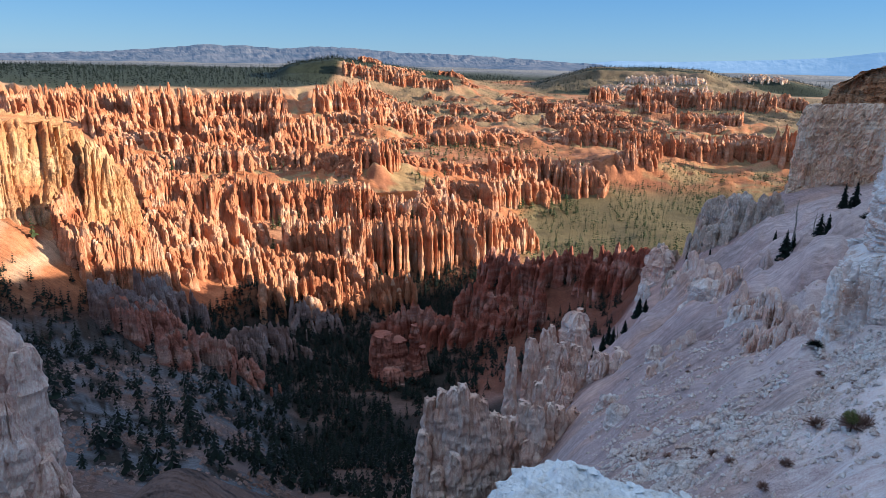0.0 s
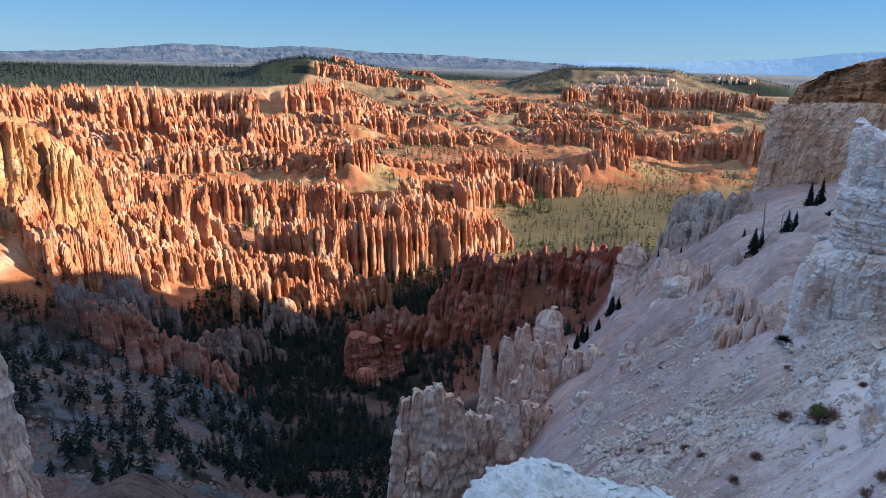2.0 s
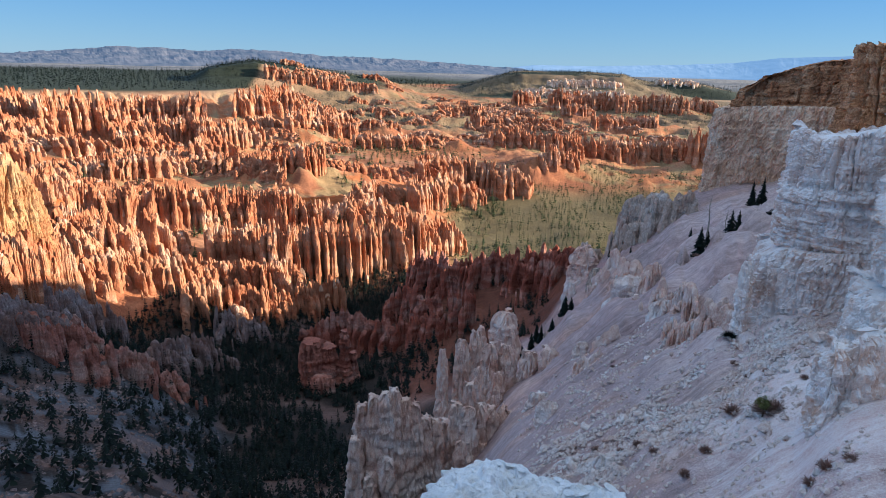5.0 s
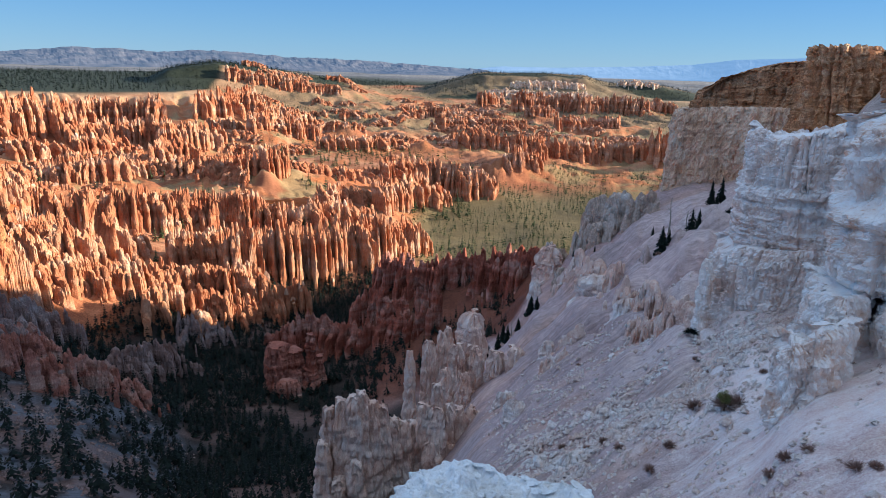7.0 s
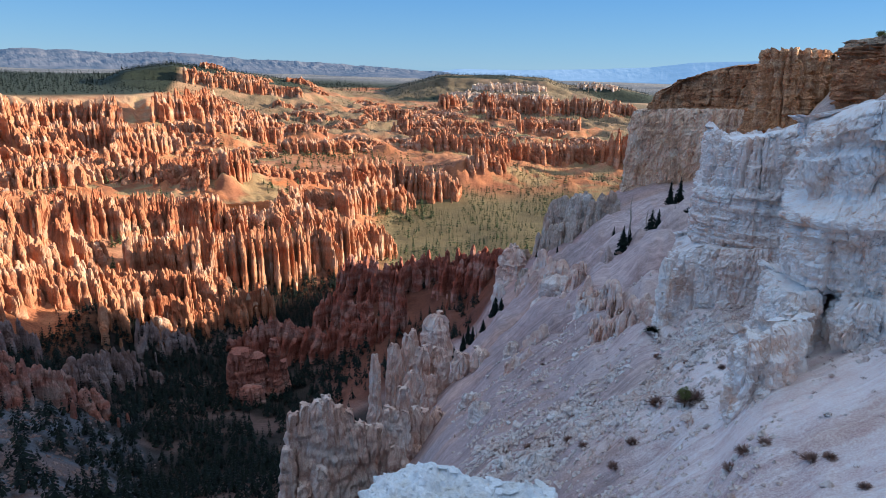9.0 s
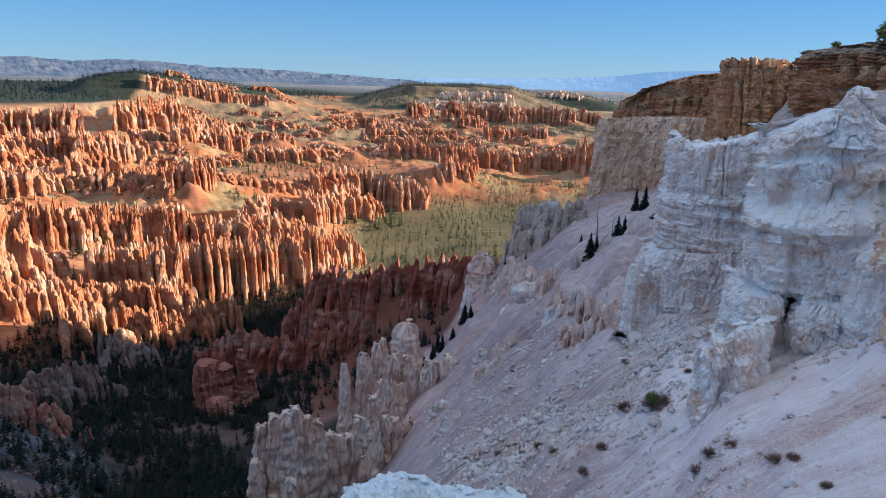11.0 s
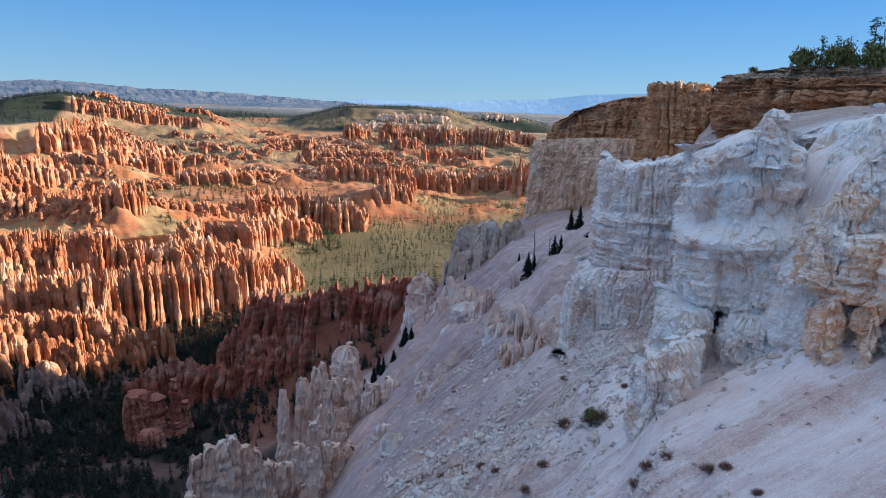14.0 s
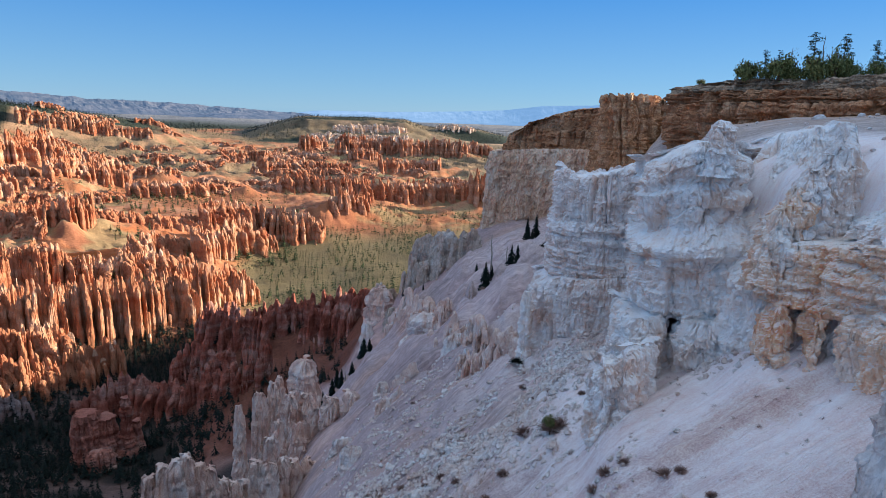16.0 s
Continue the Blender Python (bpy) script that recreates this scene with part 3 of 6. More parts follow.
def canyon(b, r):
    """1 inside the amphitheatre, where fins and gullies cut the ground."""
    edge = np.interp(b, (-36, -22, -12, -2, 8, 26), (1060, 1290, 1400, 2100, 2500, 2300))
    inside = step(front(b) - 40, front(b) + 30, r) * step(edge + 60, edge - 40, r) * step(-46, -36, b) * step(29, 25, b)
    flat = step(6, 9, b) * step(590, 620, r) * step(1020, 930, r)
    pines = np.exp(-((b - 2.5) / 5) ** 2 - ((r - 1120) / 120) ** 2)
    bare = np.exp(-((b - 15) / 4) ** 2 - ((r - 990) / 60) ** 2)
    return inside * (1 - 0.85 * flat) * (1 - 0.8 * pines) * (1 - np.clip(1.3 * bare, 0, 1))


def height(x, y):
    b, r = polar(x, y)
    z = lay(b, r)
    c = canyon(b, r)
    z = z + c * (4 * (fins(x, y) - 0.35) + 7 * (fbm(x / 160, y / 160, 0, 3, 5) - 0.5))
    near = step(10, 18, b) * step(300, 250, r) * step(66, 60, b) * step(12, 30, r) * (1 - 0.6 * step(0, 8, z + 8)) * (1 - 0.88 * step(36.5, 39, b) * step(76, 88, r))
    # spurs and rills run down the fall of the slope
    side, fall = 0.1 * x + 0.995 * y, -0.995 * x + 0.1 * y
    size = np.clip(r / 70, 0.6, 3)
    bend = 9 * (fbm(side / 40, fall / 60, 0, 3, 60) - 0.5)
    spur = 1 - np.abs(2 * fbm((side + bend) / 26, fall / 150, 0, 2, 61) - 1) * 2
    rill = 1 - np.abs(2 * fbm((side + bend) / 3.6, fall / 45, 0, 3, 63) - 1) * 1.6
    z = z + near * size * (4.4 * (spur - 0.5) + 1.5 * (rill - 0.6))
    z = z + near * size * 1.1 * (fbm(x / 5, y / 5, 0, 5, 67, 0.6) - 0.5)
    valley = step(100, 160, r) * step(8, 4, b) * step(600, 500, r) * step(-60, -40, b)
    z = z + valley * 9 * (fbm(x / 45, y / 45, 0, 4, 71) - 0.5)
    # low walls of stumps, gullies, rolling badlands, rubble at the feet of the ranks
    z = z + c * 2.6 * crags(x, y) * step(front(b) - 5, front(b) + 8, r)
    gully = 1 - np.abs(2 * fbm(x / 15, y / 15, 0, 3, 263, 0.6) - 1) * 2
    z = z + c * 2.4 * (gully - 0.6) * step(front(b) - 10, front(b) + 20, r)
    rolling = 1 - np.abs(2 * fbm(x / 62, y / 80, 0, 3, 271) - 1) * 2
    z = z + c * 11 * (rolling - 0.6) * step(1180, 1300, r) * step(2050, 1900, r) * step(-5, 0, b)
    edge = np.interp(b, (-46, -34, -22, -12, -9), (1100, 1110, 1330, 1450, 1500))
    scarp = step(edge - 170, edge - 90, r) * step(edge + 8, edge - 12, r) * step(-8, -11, b)
    chute = 1 - np.abs(2 * fbm(b * 1.4 + 0.004 * r, r / 260, 0, 3, 277, 0.6) - 1) * 2.2
    z = z + scarp * 11 * (chute - 0.5)
    z = z + skirt(b, r)
    for mb, mr, mh, mw in MOUNDS:
        mx, my = mr * math.sin(radians(mb)), mr * math.cos(radians(mb))
        z = z + (mh + 0.14 * mh * gully) * np.exp(-((x - mx) ** 2 + (y - my) ** 2) / mw ** 2)
    red = step(0, 3, b) * step(17.6, 16, b) * step(300, 340, r) * step(575, 550, r)
    z = z + red * 5 * (gully - 0.5)
    # a long bare dome, a wooded knoll and two buttes stand up from the floor
    dome = (0.35 + 0.75 * np.clip(gully, 0, 1)) * np.interp(b, (7.5, 10, 13.5, 15.5, 18, 21), (0, 14, 25, 22, 12, 0)) * np.exp(-((r - 985 - 10 * (b - 13)) / 42) ** 2)
    knoll = np.interp(b, (-14, -12.5, -9, -4, 1, 4), (0, 30, 56, 44, 22, 0)) * (0.4 * step(1760, 1850, r) + 0.6 * step(1855, 1895, r)) * step(2350, 2150, r)
    butte = np.interp(b, (7.2, 8.4, 11.2, 12, 16, 20, 22, 26), (0, 20, 58, 62, 62, 58, 26, 0)) * (0.55 * step(2160, 2290, r) + 0.45 * step(2295, 2335, r)) * step(2800, 2560, r)
    small = np.interp(b, (21, 24, 26, 29), (0, 24, 30, 0)) * step(2350, 2450, r) * step(2800, 2600, r)
    z = z + dome + knoll + butte + small
    hills = step(2000, 2600, r)
    z = z + hills * 14 * (fbm(x / 420, y / 420, 0, 4, 79) - 0.5)
    return z


# ---- the ground: one sheet to the horizon ----
def make_ground():
    b = np.concatenate([np.arange(-180, -41, 4), np.arange(-41, 27, 0.2), np.arange(27, 63, 0.22), np.arange(63, 180, 4)])
    r = np.concatenate([[0.02, 1.2], np.exp(np.linspace(math.log(2.4), math.log(418), 235)), np.arange(421, 900, 3.6), np.arange(904, 2300, 9.5), np.arange(2306, 2700, 10.0), np.exp(np.linspace(math.log(2710), math.log(4940), 36))])
    B, Rr = np.meshgrid(np.radians(b), r)
    X, Y = Rr * np.sin(B), Rr * np.cos(B)
    Z = height(X, Y)
    Z[:2] = -1.65
    nb, nr = len(b), len(r)
    idx = np.arange(nb * nr).reshape(nr, nb)
    nxt = np.roll(idx, -1, axis=1)
    quads = np.stack([idx[:-1], nxt[:-1], nxt[1:], idx[1:]], -1).reshape(-1, 4)
    me = mesh_of("ground", np.stack([X, Y, Z], -1).reshape(-1, 3), quads[:, ::-1], True)
    bb, rr = polar(X, Y)
    # soils, with some of the land's light and shade put into their tones
    orange, pale = np.array((0.34, 0.13, 0.06)), np.array((0.44, 0.26, 0.165))
    pinkish = np.array((0.44, 0.34, 0.31))
    green, dun = np.array((0.032, 0.038, 0.026)), np.array((0.145, 0.108, 0.055))
    grey = np.array((0.12, 0.122, 0.138))

    def blend(c, d, m):
        return c * (1 - m[..., None]) + d * m[..., None]
    n1 = fbm(X / 120, Y / 120, 0, 4, 91)
    n2 = fbm(X / 25, Y / 25, 0, 3, 95)
    col = np.broadcast_to(orange, X.shape + (3,)).copy()
    col = blend(col, pale, step(0.5, 0.62, n1) * 0.4)
    col = blend(col, np.array((0.24, 0.088, 0.045)), step(0.42, 0.6, n2) * 0.8)
    crag = 0.6 * crags(X, Y) * canyon(bb, rr)
    beds = vnoise(X / 300, Y / 300, Z / 7.0, 255) * 0.6 + vnoise(X / 90, Y / 90, Z / 2.6, 257) * 0.4
    face = np.array((0.38, 0.145, 0.065)) + (beds[..., None] - 0.5) * np.array((0.22, 0.20, 0.14))
    col = blend(col, face, step(0.05, 0.3, crag))
    col = blend(col, np.array((0.48, 0.29, 0.18)), step(0.62, 0.85, crag) * step(0.45, 0.6, fbm(X / 60, Y / 60, 0, 3, 259)) * 0.85)
    brush = step(0.47, 0.56, fbm(X / 90, Y / 90, 0, 4, 99)) * step(600, 760, rr) * (0.7 + 0.25 * step(1250, 1500, rr))
    col = blend(col, np.array((0.26, 0.20, 0.10)), brush * step(0.7, 0.4, fins(X, Y)) * step(0.25, 0.05, crag))
    flat = step(5, 8, bb) * step(585, 610, rr) * step(1050, 900, rr) * step(28, 25, bb)
    dome = np.exp(-((bb - 13.5) / 5) ** 2 - ((rr - 985) / 60) ** 2)
    col = blend(col, dun, flat * (1 - np.clip(dome * 2, 0, 1)))
    # valley floor near black: its deep shade is put into the soil colour
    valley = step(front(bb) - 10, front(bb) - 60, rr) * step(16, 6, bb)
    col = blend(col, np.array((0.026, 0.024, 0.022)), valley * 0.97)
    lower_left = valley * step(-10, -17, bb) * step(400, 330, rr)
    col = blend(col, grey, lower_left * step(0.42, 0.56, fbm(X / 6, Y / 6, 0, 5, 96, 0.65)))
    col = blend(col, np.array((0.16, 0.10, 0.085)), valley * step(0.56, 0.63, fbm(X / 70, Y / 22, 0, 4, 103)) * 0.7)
    col = blend(col, np.array((0.24, 0.15, 0.125)), step(0, 4, bb) * step(12, 9, bb) * step(280, 320, rr) * step(430, 400, rr) * step(0.4, 0.55, fbm(X / 18, Y / 18, 0, 4, 105)))
    # ground under the red walls darkened too, their shade put into the soil
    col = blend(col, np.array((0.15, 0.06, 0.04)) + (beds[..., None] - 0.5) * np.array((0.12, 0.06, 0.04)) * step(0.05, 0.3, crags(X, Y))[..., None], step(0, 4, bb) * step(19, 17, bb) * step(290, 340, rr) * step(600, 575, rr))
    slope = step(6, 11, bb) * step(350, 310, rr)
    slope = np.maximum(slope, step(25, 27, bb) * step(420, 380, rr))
    # slope lightened towards the right: the stronger light there is put into the soil
    right_bright = step(20, 38, bb) * (1 - 0.6 * step(100, 190, rr))
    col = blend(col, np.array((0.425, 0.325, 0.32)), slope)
    col = blend(col, np.array((0.85, 0.73, 0.70)), slope * right_bright)
    side, fall = 0.1 * X + 0.995 * Y, -0.995 * X + 0.1 * Y
    bend = 9 * (fbm(side / 40, fall / 60, 0, 3, 60) - 0.5)
    spur = 1 - np.abs(2 * fbm((side + bend) / 26, fall / 150, 0, 2, 61) - 1) * 2
    mauve = blend(np.broadcast_to(np.array((0.33, 0.225, 0.215)), X.shape + (3,)), np.array((0.56, 0.45, 0.44)), right_bright)
    # lightened once more past bearing 33, for the same light
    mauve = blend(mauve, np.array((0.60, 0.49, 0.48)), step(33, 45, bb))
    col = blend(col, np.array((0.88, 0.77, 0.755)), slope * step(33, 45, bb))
    # hollows between spurs darkened as painted shade, plus mauve streaks at random
    shade_streaks = np.clip(step(0.75, 0.35, spur) + 0.6 * step(0.46, 0.62, fbm(side / 16, fall / 50, 0, 4, 107)), 0, 1)
    col = blend(col, mauve, slope * shade_streaks * 0.85)
    col = blend(col, np.array((0.50, 0.32, 0.25)), slope * step(0.6, 0.68, fbm(side / 9, fall / 22, 0, 4, 113)) * 0.5)
    stony = np.exp(-((side - 77) / 11) ** 2) * step(43, 35, bb) * step(0.35, 0.55, fbm(X / 4, Y / 4, 0, 4, 133, 0.6)) * step(120, 100, rr)
    col = blend(col, np.array((0.40, 0.31, 0.28)), slope * stony * 0.75)
    rim = step(27, 29, bb) * step(np.interp(bb, (26, 36, 42, 58), (312, 294, 205, 172)), np.interp(bb, (26, 36, 42, 58), (320, 302, 216, 182)), rr)
    col = blend(col, np.array((0.42, 0.33, 0.285)), step(36, 39, bb) * step(82, 98, rr) * 0.85)
    col = blend(col, np.array((0.48, 0.29, 0.18)), step(41, 52, bb) * step(95, 150, rr) * step(0.3, 0.55, fbm(X / 14, Y / 14, 0, 4, 123)) * 0.9)
    col = blend(col, np.array((0.40, 0.27, 0.17)), rim)
    plateau = step(0, 60, rr - np.interp(bb, (-46, -34, -22, -12, -5, 8, 26), (1100, 1110, 1335, 1455, 2250, 2700, 2700)))
    apron = step(-25, -27, bb) * step(385, 410, rr) * step(470, 455, rr)
    col = blend(col, np.array((0.44, 0.29, 0.19)), apron * step(0.42, 0.58, fbm(X / 40, Y / 40, Z / 15, 3, 121)) * 0.9)
    knoll = step(-14, -11, bb) * step(3, 0, bb) * step(1780, 1810, rr)
    col = blend(col, np.array((0.36, 0.21, 0.12)), knoll * step(1910, 1890, rr))
    butte = step(6, 8, bb) * step(2120, 2180, rr)
    col = blend(col, np.array((0.17, 0.125, 0.085)), butte * 0.9)
    col = blend(col, np.array((0.40, 0.25, 0.15)), butte * step(0.3, 0.5, fbm(X / 40, Z / 30, 0, 3, 119)) * step(13, 15, bb) * step(2270, 2300, rr) * step(2345, 2330, rr))
    # wooded top; the left slope is coloured as dark to stand for shade
    col = blend(col, green, np.maximum(butte * step(2330, 2345, rr), butte * step(13, 11, bb)))
    col = blend(col, green, knoll * step(1895, 1915, rr))
    edge = np.interp(bb, (-46, -34, -22, -12, -9), (1100, 1110, 1330, 1450, 1500))
    lip = step(-8, -11, bb) * step(edge - 60, edge - 40, rr)
    col = blend(col, np.array((0.40, 0.235, 0.135)), lip * (0.45 + 0.5 * step(0.4, 0.6, fbm(X / 22, Y / 22, Z / 5, 3, 129))))
    brushy = step(1240, 1340, rr) * step(-8, -4, bb) * step(0.44, 0.54, fbm(X / 130, Y / 130, 0, 5, 127, 0.6))
    col = blend(col, np.array((0.19, 0.135, 0.08)), brushy * 0.85)
    col = blend(col, green, plateau)
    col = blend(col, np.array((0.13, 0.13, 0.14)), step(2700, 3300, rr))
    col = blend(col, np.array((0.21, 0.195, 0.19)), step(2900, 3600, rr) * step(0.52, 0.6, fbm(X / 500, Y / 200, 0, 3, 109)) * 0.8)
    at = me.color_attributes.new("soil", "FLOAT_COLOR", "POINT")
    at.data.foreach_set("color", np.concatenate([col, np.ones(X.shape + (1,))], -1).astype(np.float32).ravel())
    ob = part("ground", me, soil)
    return tagged(ob, "eroded canyon floor, pale scree slope and forested plateau in one sheet", "ground", kind="structure")


make_ground()


# ---- far ranges ----
def far_range(name, crest, r0, r1, mat, label, seed, rough=1.0):
    """crest: height of the skyline by bearing."""
    b = np.arange(crest[0][0], crest[-1][0], 0.12)
    r = np.linspace(r0, r1, 26)
    B, Rr = np.meshgrid(b, r)
    top = np.interp(B, *zip(*crest))
    up = np.linspace(0, 1, len(r))[:, None]
    Z = -78 + (top + 78) * (up ** 0.8)
    cut = np.abs(2 * fbm(B / 1.3 + 0.3 * up, up * 1.2 + 0 * B, 0, 5, seed, 0.6) - 1)
    Z = Z - rough * 60 * cut * up * (1 - 0.8 * up) + rough * 14 * (fbm(B * 1.1, up * 2 + 0 * B, 0, 4, seed + 9, 0.6) - 0.5) * up ** 2
    X, Y = Rr * np.sin(np.radians(B)), Rr * np.cos(np.radians(B))
    idx = np.arange(B.size).reshape(B.shape)
    quads = np.stack([idx[:-1, :-1], idx[1:, :-1], idx[1:, 1:], idx[:-1, 1:]], -1).reshape(-1, 4)
    # a back slope closes the range behind its skyline
    me = mesh_of(name, np.stack([X, Y, Z], -1).reshape(-1, 3), quads[:, ::-1], False)
    tagged(part(name, me, mat), label, "mountains", kind="structure")


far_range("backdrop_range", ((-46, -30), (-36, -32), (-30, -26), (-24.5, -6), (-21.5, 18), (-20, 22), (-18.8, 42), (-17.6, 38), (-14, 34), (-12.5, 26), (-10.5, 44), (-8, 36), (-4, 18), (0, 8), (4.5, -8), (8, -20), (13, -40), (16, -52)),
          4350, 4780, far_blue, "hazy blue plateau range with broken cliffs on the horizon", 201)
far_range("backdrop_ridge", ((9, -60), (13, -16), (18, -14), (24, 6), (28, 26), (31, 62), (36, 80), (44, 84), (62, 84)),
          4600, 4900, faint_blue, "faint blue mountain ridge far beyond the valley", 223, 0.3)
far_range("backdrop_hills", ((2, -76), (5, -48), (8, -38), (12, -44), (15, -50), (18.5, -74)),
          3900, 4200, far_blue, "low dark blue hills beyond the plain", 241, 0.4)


# ---- rock masses ----
def loop_points(pts, n):
    """A closed smooth loop through plan points, as n places with outward normals."""
    p = np.array(pts, float)
    k = np.linspace(0, len(p), n, endpoint=False)
    i = k.astype(int)
    t = (k - i)[:, None]
    a, b, c, d = (p[(i + j) % len(p)] for j in (-1, 0, 1, 2))
    q = 0.5 * ((2 * b) + (c - a) * t + (2 * a - 5 * b + 4 * c - d) * t ** 2 + (3 * b - a - 3 * c + d) * t ** 3)
    for _ in range(2):
        seg = np.r_[0, np.cumsum(np.linalg.norm(np.diff(np.vstack([q, q[:1]]), axis=0), axis=1))]
        want = np.linspace(0, seg[-1], n, endpoint=False)
        w = np.vstack([q, q[:1]])
        q = np.stack([np.interp(want, seg, w[:, 0]), np.interp(want, seg, w[:, 1])], 1)
    tan = np.roll(q, -1, 0) - np.roll(q, 1, 0)
    tan /= np.linalg.norm(tan, axis=1, keepdims=True) + 1e-9
    nor = np.stack([tan[:, 1], -tan[:, 0]], 1)
    area = np.sum(q[:, 0] * np.roll(q[:, 1], -1) - np.roll(q[:, 0], -1) * q[:, 1])
    return q, nor if area > 0 else -nor, area > 0


def rock_mass(pts, zb, zt, around=260, rings=90, profile=((0, -2), (1, 2)), flute=1.5, width=4.0, ledge=0.6, bed=3.0, lumps=0.5, crown=1.0, notch=0.0, sharp=0.55, caps=13, crust=0.0, crease=0.0, draw=False, seed=1):
    """Verts and faces of a weathered mass. profile: how far the face stands back at parts of its height. zt: a height or a function of x, y.
    flute, width: depth and spacing of the upright grooves; ledge, bed: the same for the beds."""
    q, nor, ccw = loop_points(pts, around)
    v = np.linspace(0, 1, rings)[:, None]
    top = zt(q[:, 0], q[:, 1]) if callable(zt) else np.full(around, float(zt))
    z = zb + (top - zb)[None, :] * v
    back = np.interp(v, *zip(*profile))
    mid = q.mean(0)
    gap = np.linalg.norm(q - mid, axis=1)
    far = np.minimum(np.maximum(back - 1.2, 0), 0.75 * gap[None, :]) if draw else 0 * gap[None, :]
    back = np.minimum(back, 1.2) if draw else back
    x0, y0 = q[None, :, 0] + 0 * z, q[None, :, 1] + 0 * z
    seg = np.linalg.norm(np.roll(q, -1, 0) - q, axis=1)
    s = np.r_[0, np.cumsum(seg)[:-1]][None, :] + 0 * z
    n_col = max(3, round(float(seg.sum()) / width))
    s = s / seg.sum() * n_col
    warp = fbm(x0 / width * 0.8, y0 / width * 0.8, z / (width * 4), 3, seed) - 0.5
    depth = 0.25 + 1.1 * vnoise(x0 / width * 0.7, y0 / width * 0.7, z / (width * 5), seed + 3)
    groove = np.abs(np.sin(np.pi * (s + 1.7 * warp))) ** sharp
    second = np.abs(np.sin(np.pi * (2.7 * s + 3.1 * warp))) ** 0.6
    beds = vnoise(x0 / (bed * 6), y0 / (bed * 6), z / bed, seed + 5) * 0.6 + vnoise(x0 / (bed * 3), y0 / (bed * 3), z / (bed * 0.31), seed + 6) * 0.4
    beds = step(0.35, 0.65, beds)
    rough = fbm(x0 / width * 1.2, y0 / width * 1.2, z / width * 0.7, 5, seed + 7, 0.6) - 0.5
    cell = width * 0.5
    block = grain(np.floor(x0 / cell + warp * 3), np.floor(y0 / cell + warp * 3), np.floor(z / cell * 0.5 + warp * 1.5), seed + 4) - 0.5
    out = -back - flute * depth * (1 - groove) - 0.35 * flute * depth * (1 - second) + ledge * (beds - 0.5) * 2 + lumps * (rough * 1.9 + 1.2 * block) + 0.2 * min(width, 6) * (fbm(x0 / width * 6, y0 / width * 6, z / width * 4, 4, seed + 2, 0.75) - 0.5)
    if crease:
        web = np.abs(2 * fbm(x0 / 1.5 + warp, y0 / 1.5 + warp, z / 2.4, 3, seed + 21, 0.55) - 1)
        thin = step(0.44, 0.56, vnoise(x0 / 5, y0 / 5, z / 0.42 + 2 * warp, seed + 23))
        grit = fbm(x0 / 0.55, y0 / 0.55, z / 0.45, 3, seed + 25, 0.7) - 0.5
        out = out - crease * (0.55 * np.clip(1 - web * 9, 0, 1) + 0.14 * thin) + crease * 0.75 * grit
    x, y = x0 + nor[None, :, 0] * out + (mid[0] - q[:, 0]) / gap * far, y0 + nor[None, :, 1] * out + (mid[1] - q[:, 1]) / gap * far
    z = z - notch * depth * (1 - groove) * v ** 2 - 0.4 * notch * (1 - second) * v ** 2
    z = z + lumps * 0.5 * (fbm(x0 / width, y0 / width, z / width, 3, seed + 8) - 0.5) * v
    cx, cy = q.mean(0)
    qi = q - nor * float(back[-1, 0]) + (mid - q) * ((far[-1] if draw else far[0]) / gap)[:, None]
    xs, ys, zs = [x], [y], [z]
    for k in np.linspace(1 - 0.4 / caps, 0.4 / caps, caps):
        keep = k ** 7
        xx, yy = cx + (qi[:, 0] - cx) * k + (x[-1] - qi[:, 0]) * keep, cy + (qi[:, 1] - cy) * k + (y[-1] - qi[:, 1]) * keep
        level = zt(xx, yy) if callable(zt) else zt
        zz = z[-1] * keep + (1 - keep) * (level - 0.7 * notch + crown * (1.4 * fbm(xx / width, yy / width, 0, 4, seed + 9, 0.6) - 0.5))
        zz = zz + crust * (1 - keep) * (step(0.35, 0.6, fbm(xx / width * 2.2, yy / width * 1.3, 0, 3, seed + 10)) - 0.5 + 0.8 * (fbm(xx / width * 5, yy / width * 5, 0, 4, seed + 12, 0.7) - 0.5))
        xs.append(xx[None]), ys.append(yy[None]), zs.append(zz[None])
    X, Y, Z = np.vstack(xs), np.vstack(ys), np.vstack(zs)
    rows = X.shape[0]
    idx = np.arange(rows * around).reshape(rows, around)
    nx = np.roll(idx, -1, 1)
    quads = np.stack([idx[:-1], nx[:-1], nx[1:], idx[1:]], -1).reshape(-1, 4)
    return np.stack([X, Y, Z], -1).reshape(-1, 3), quads if ccw else quads[:, ::-1]


def mass(name, mat, label, category, group="", parent=None, **kw):
    vf = rock_mass(**kw)
    me = mesh_of(name, *vf, smooth=False)
    ob = part(name, me, mat, parent, label)
    return tagged(ob, "", category, group) if parent is None else ob


def at(b, r):
    return (r * math.sin(radians(b)), r * math.cos(radians(b)))


def by_bearing(table):
    def zt(x, y):
        return np.interp(polar(np.asarray(x), np.asarray(y))[0], *zip(*table))
    return zt


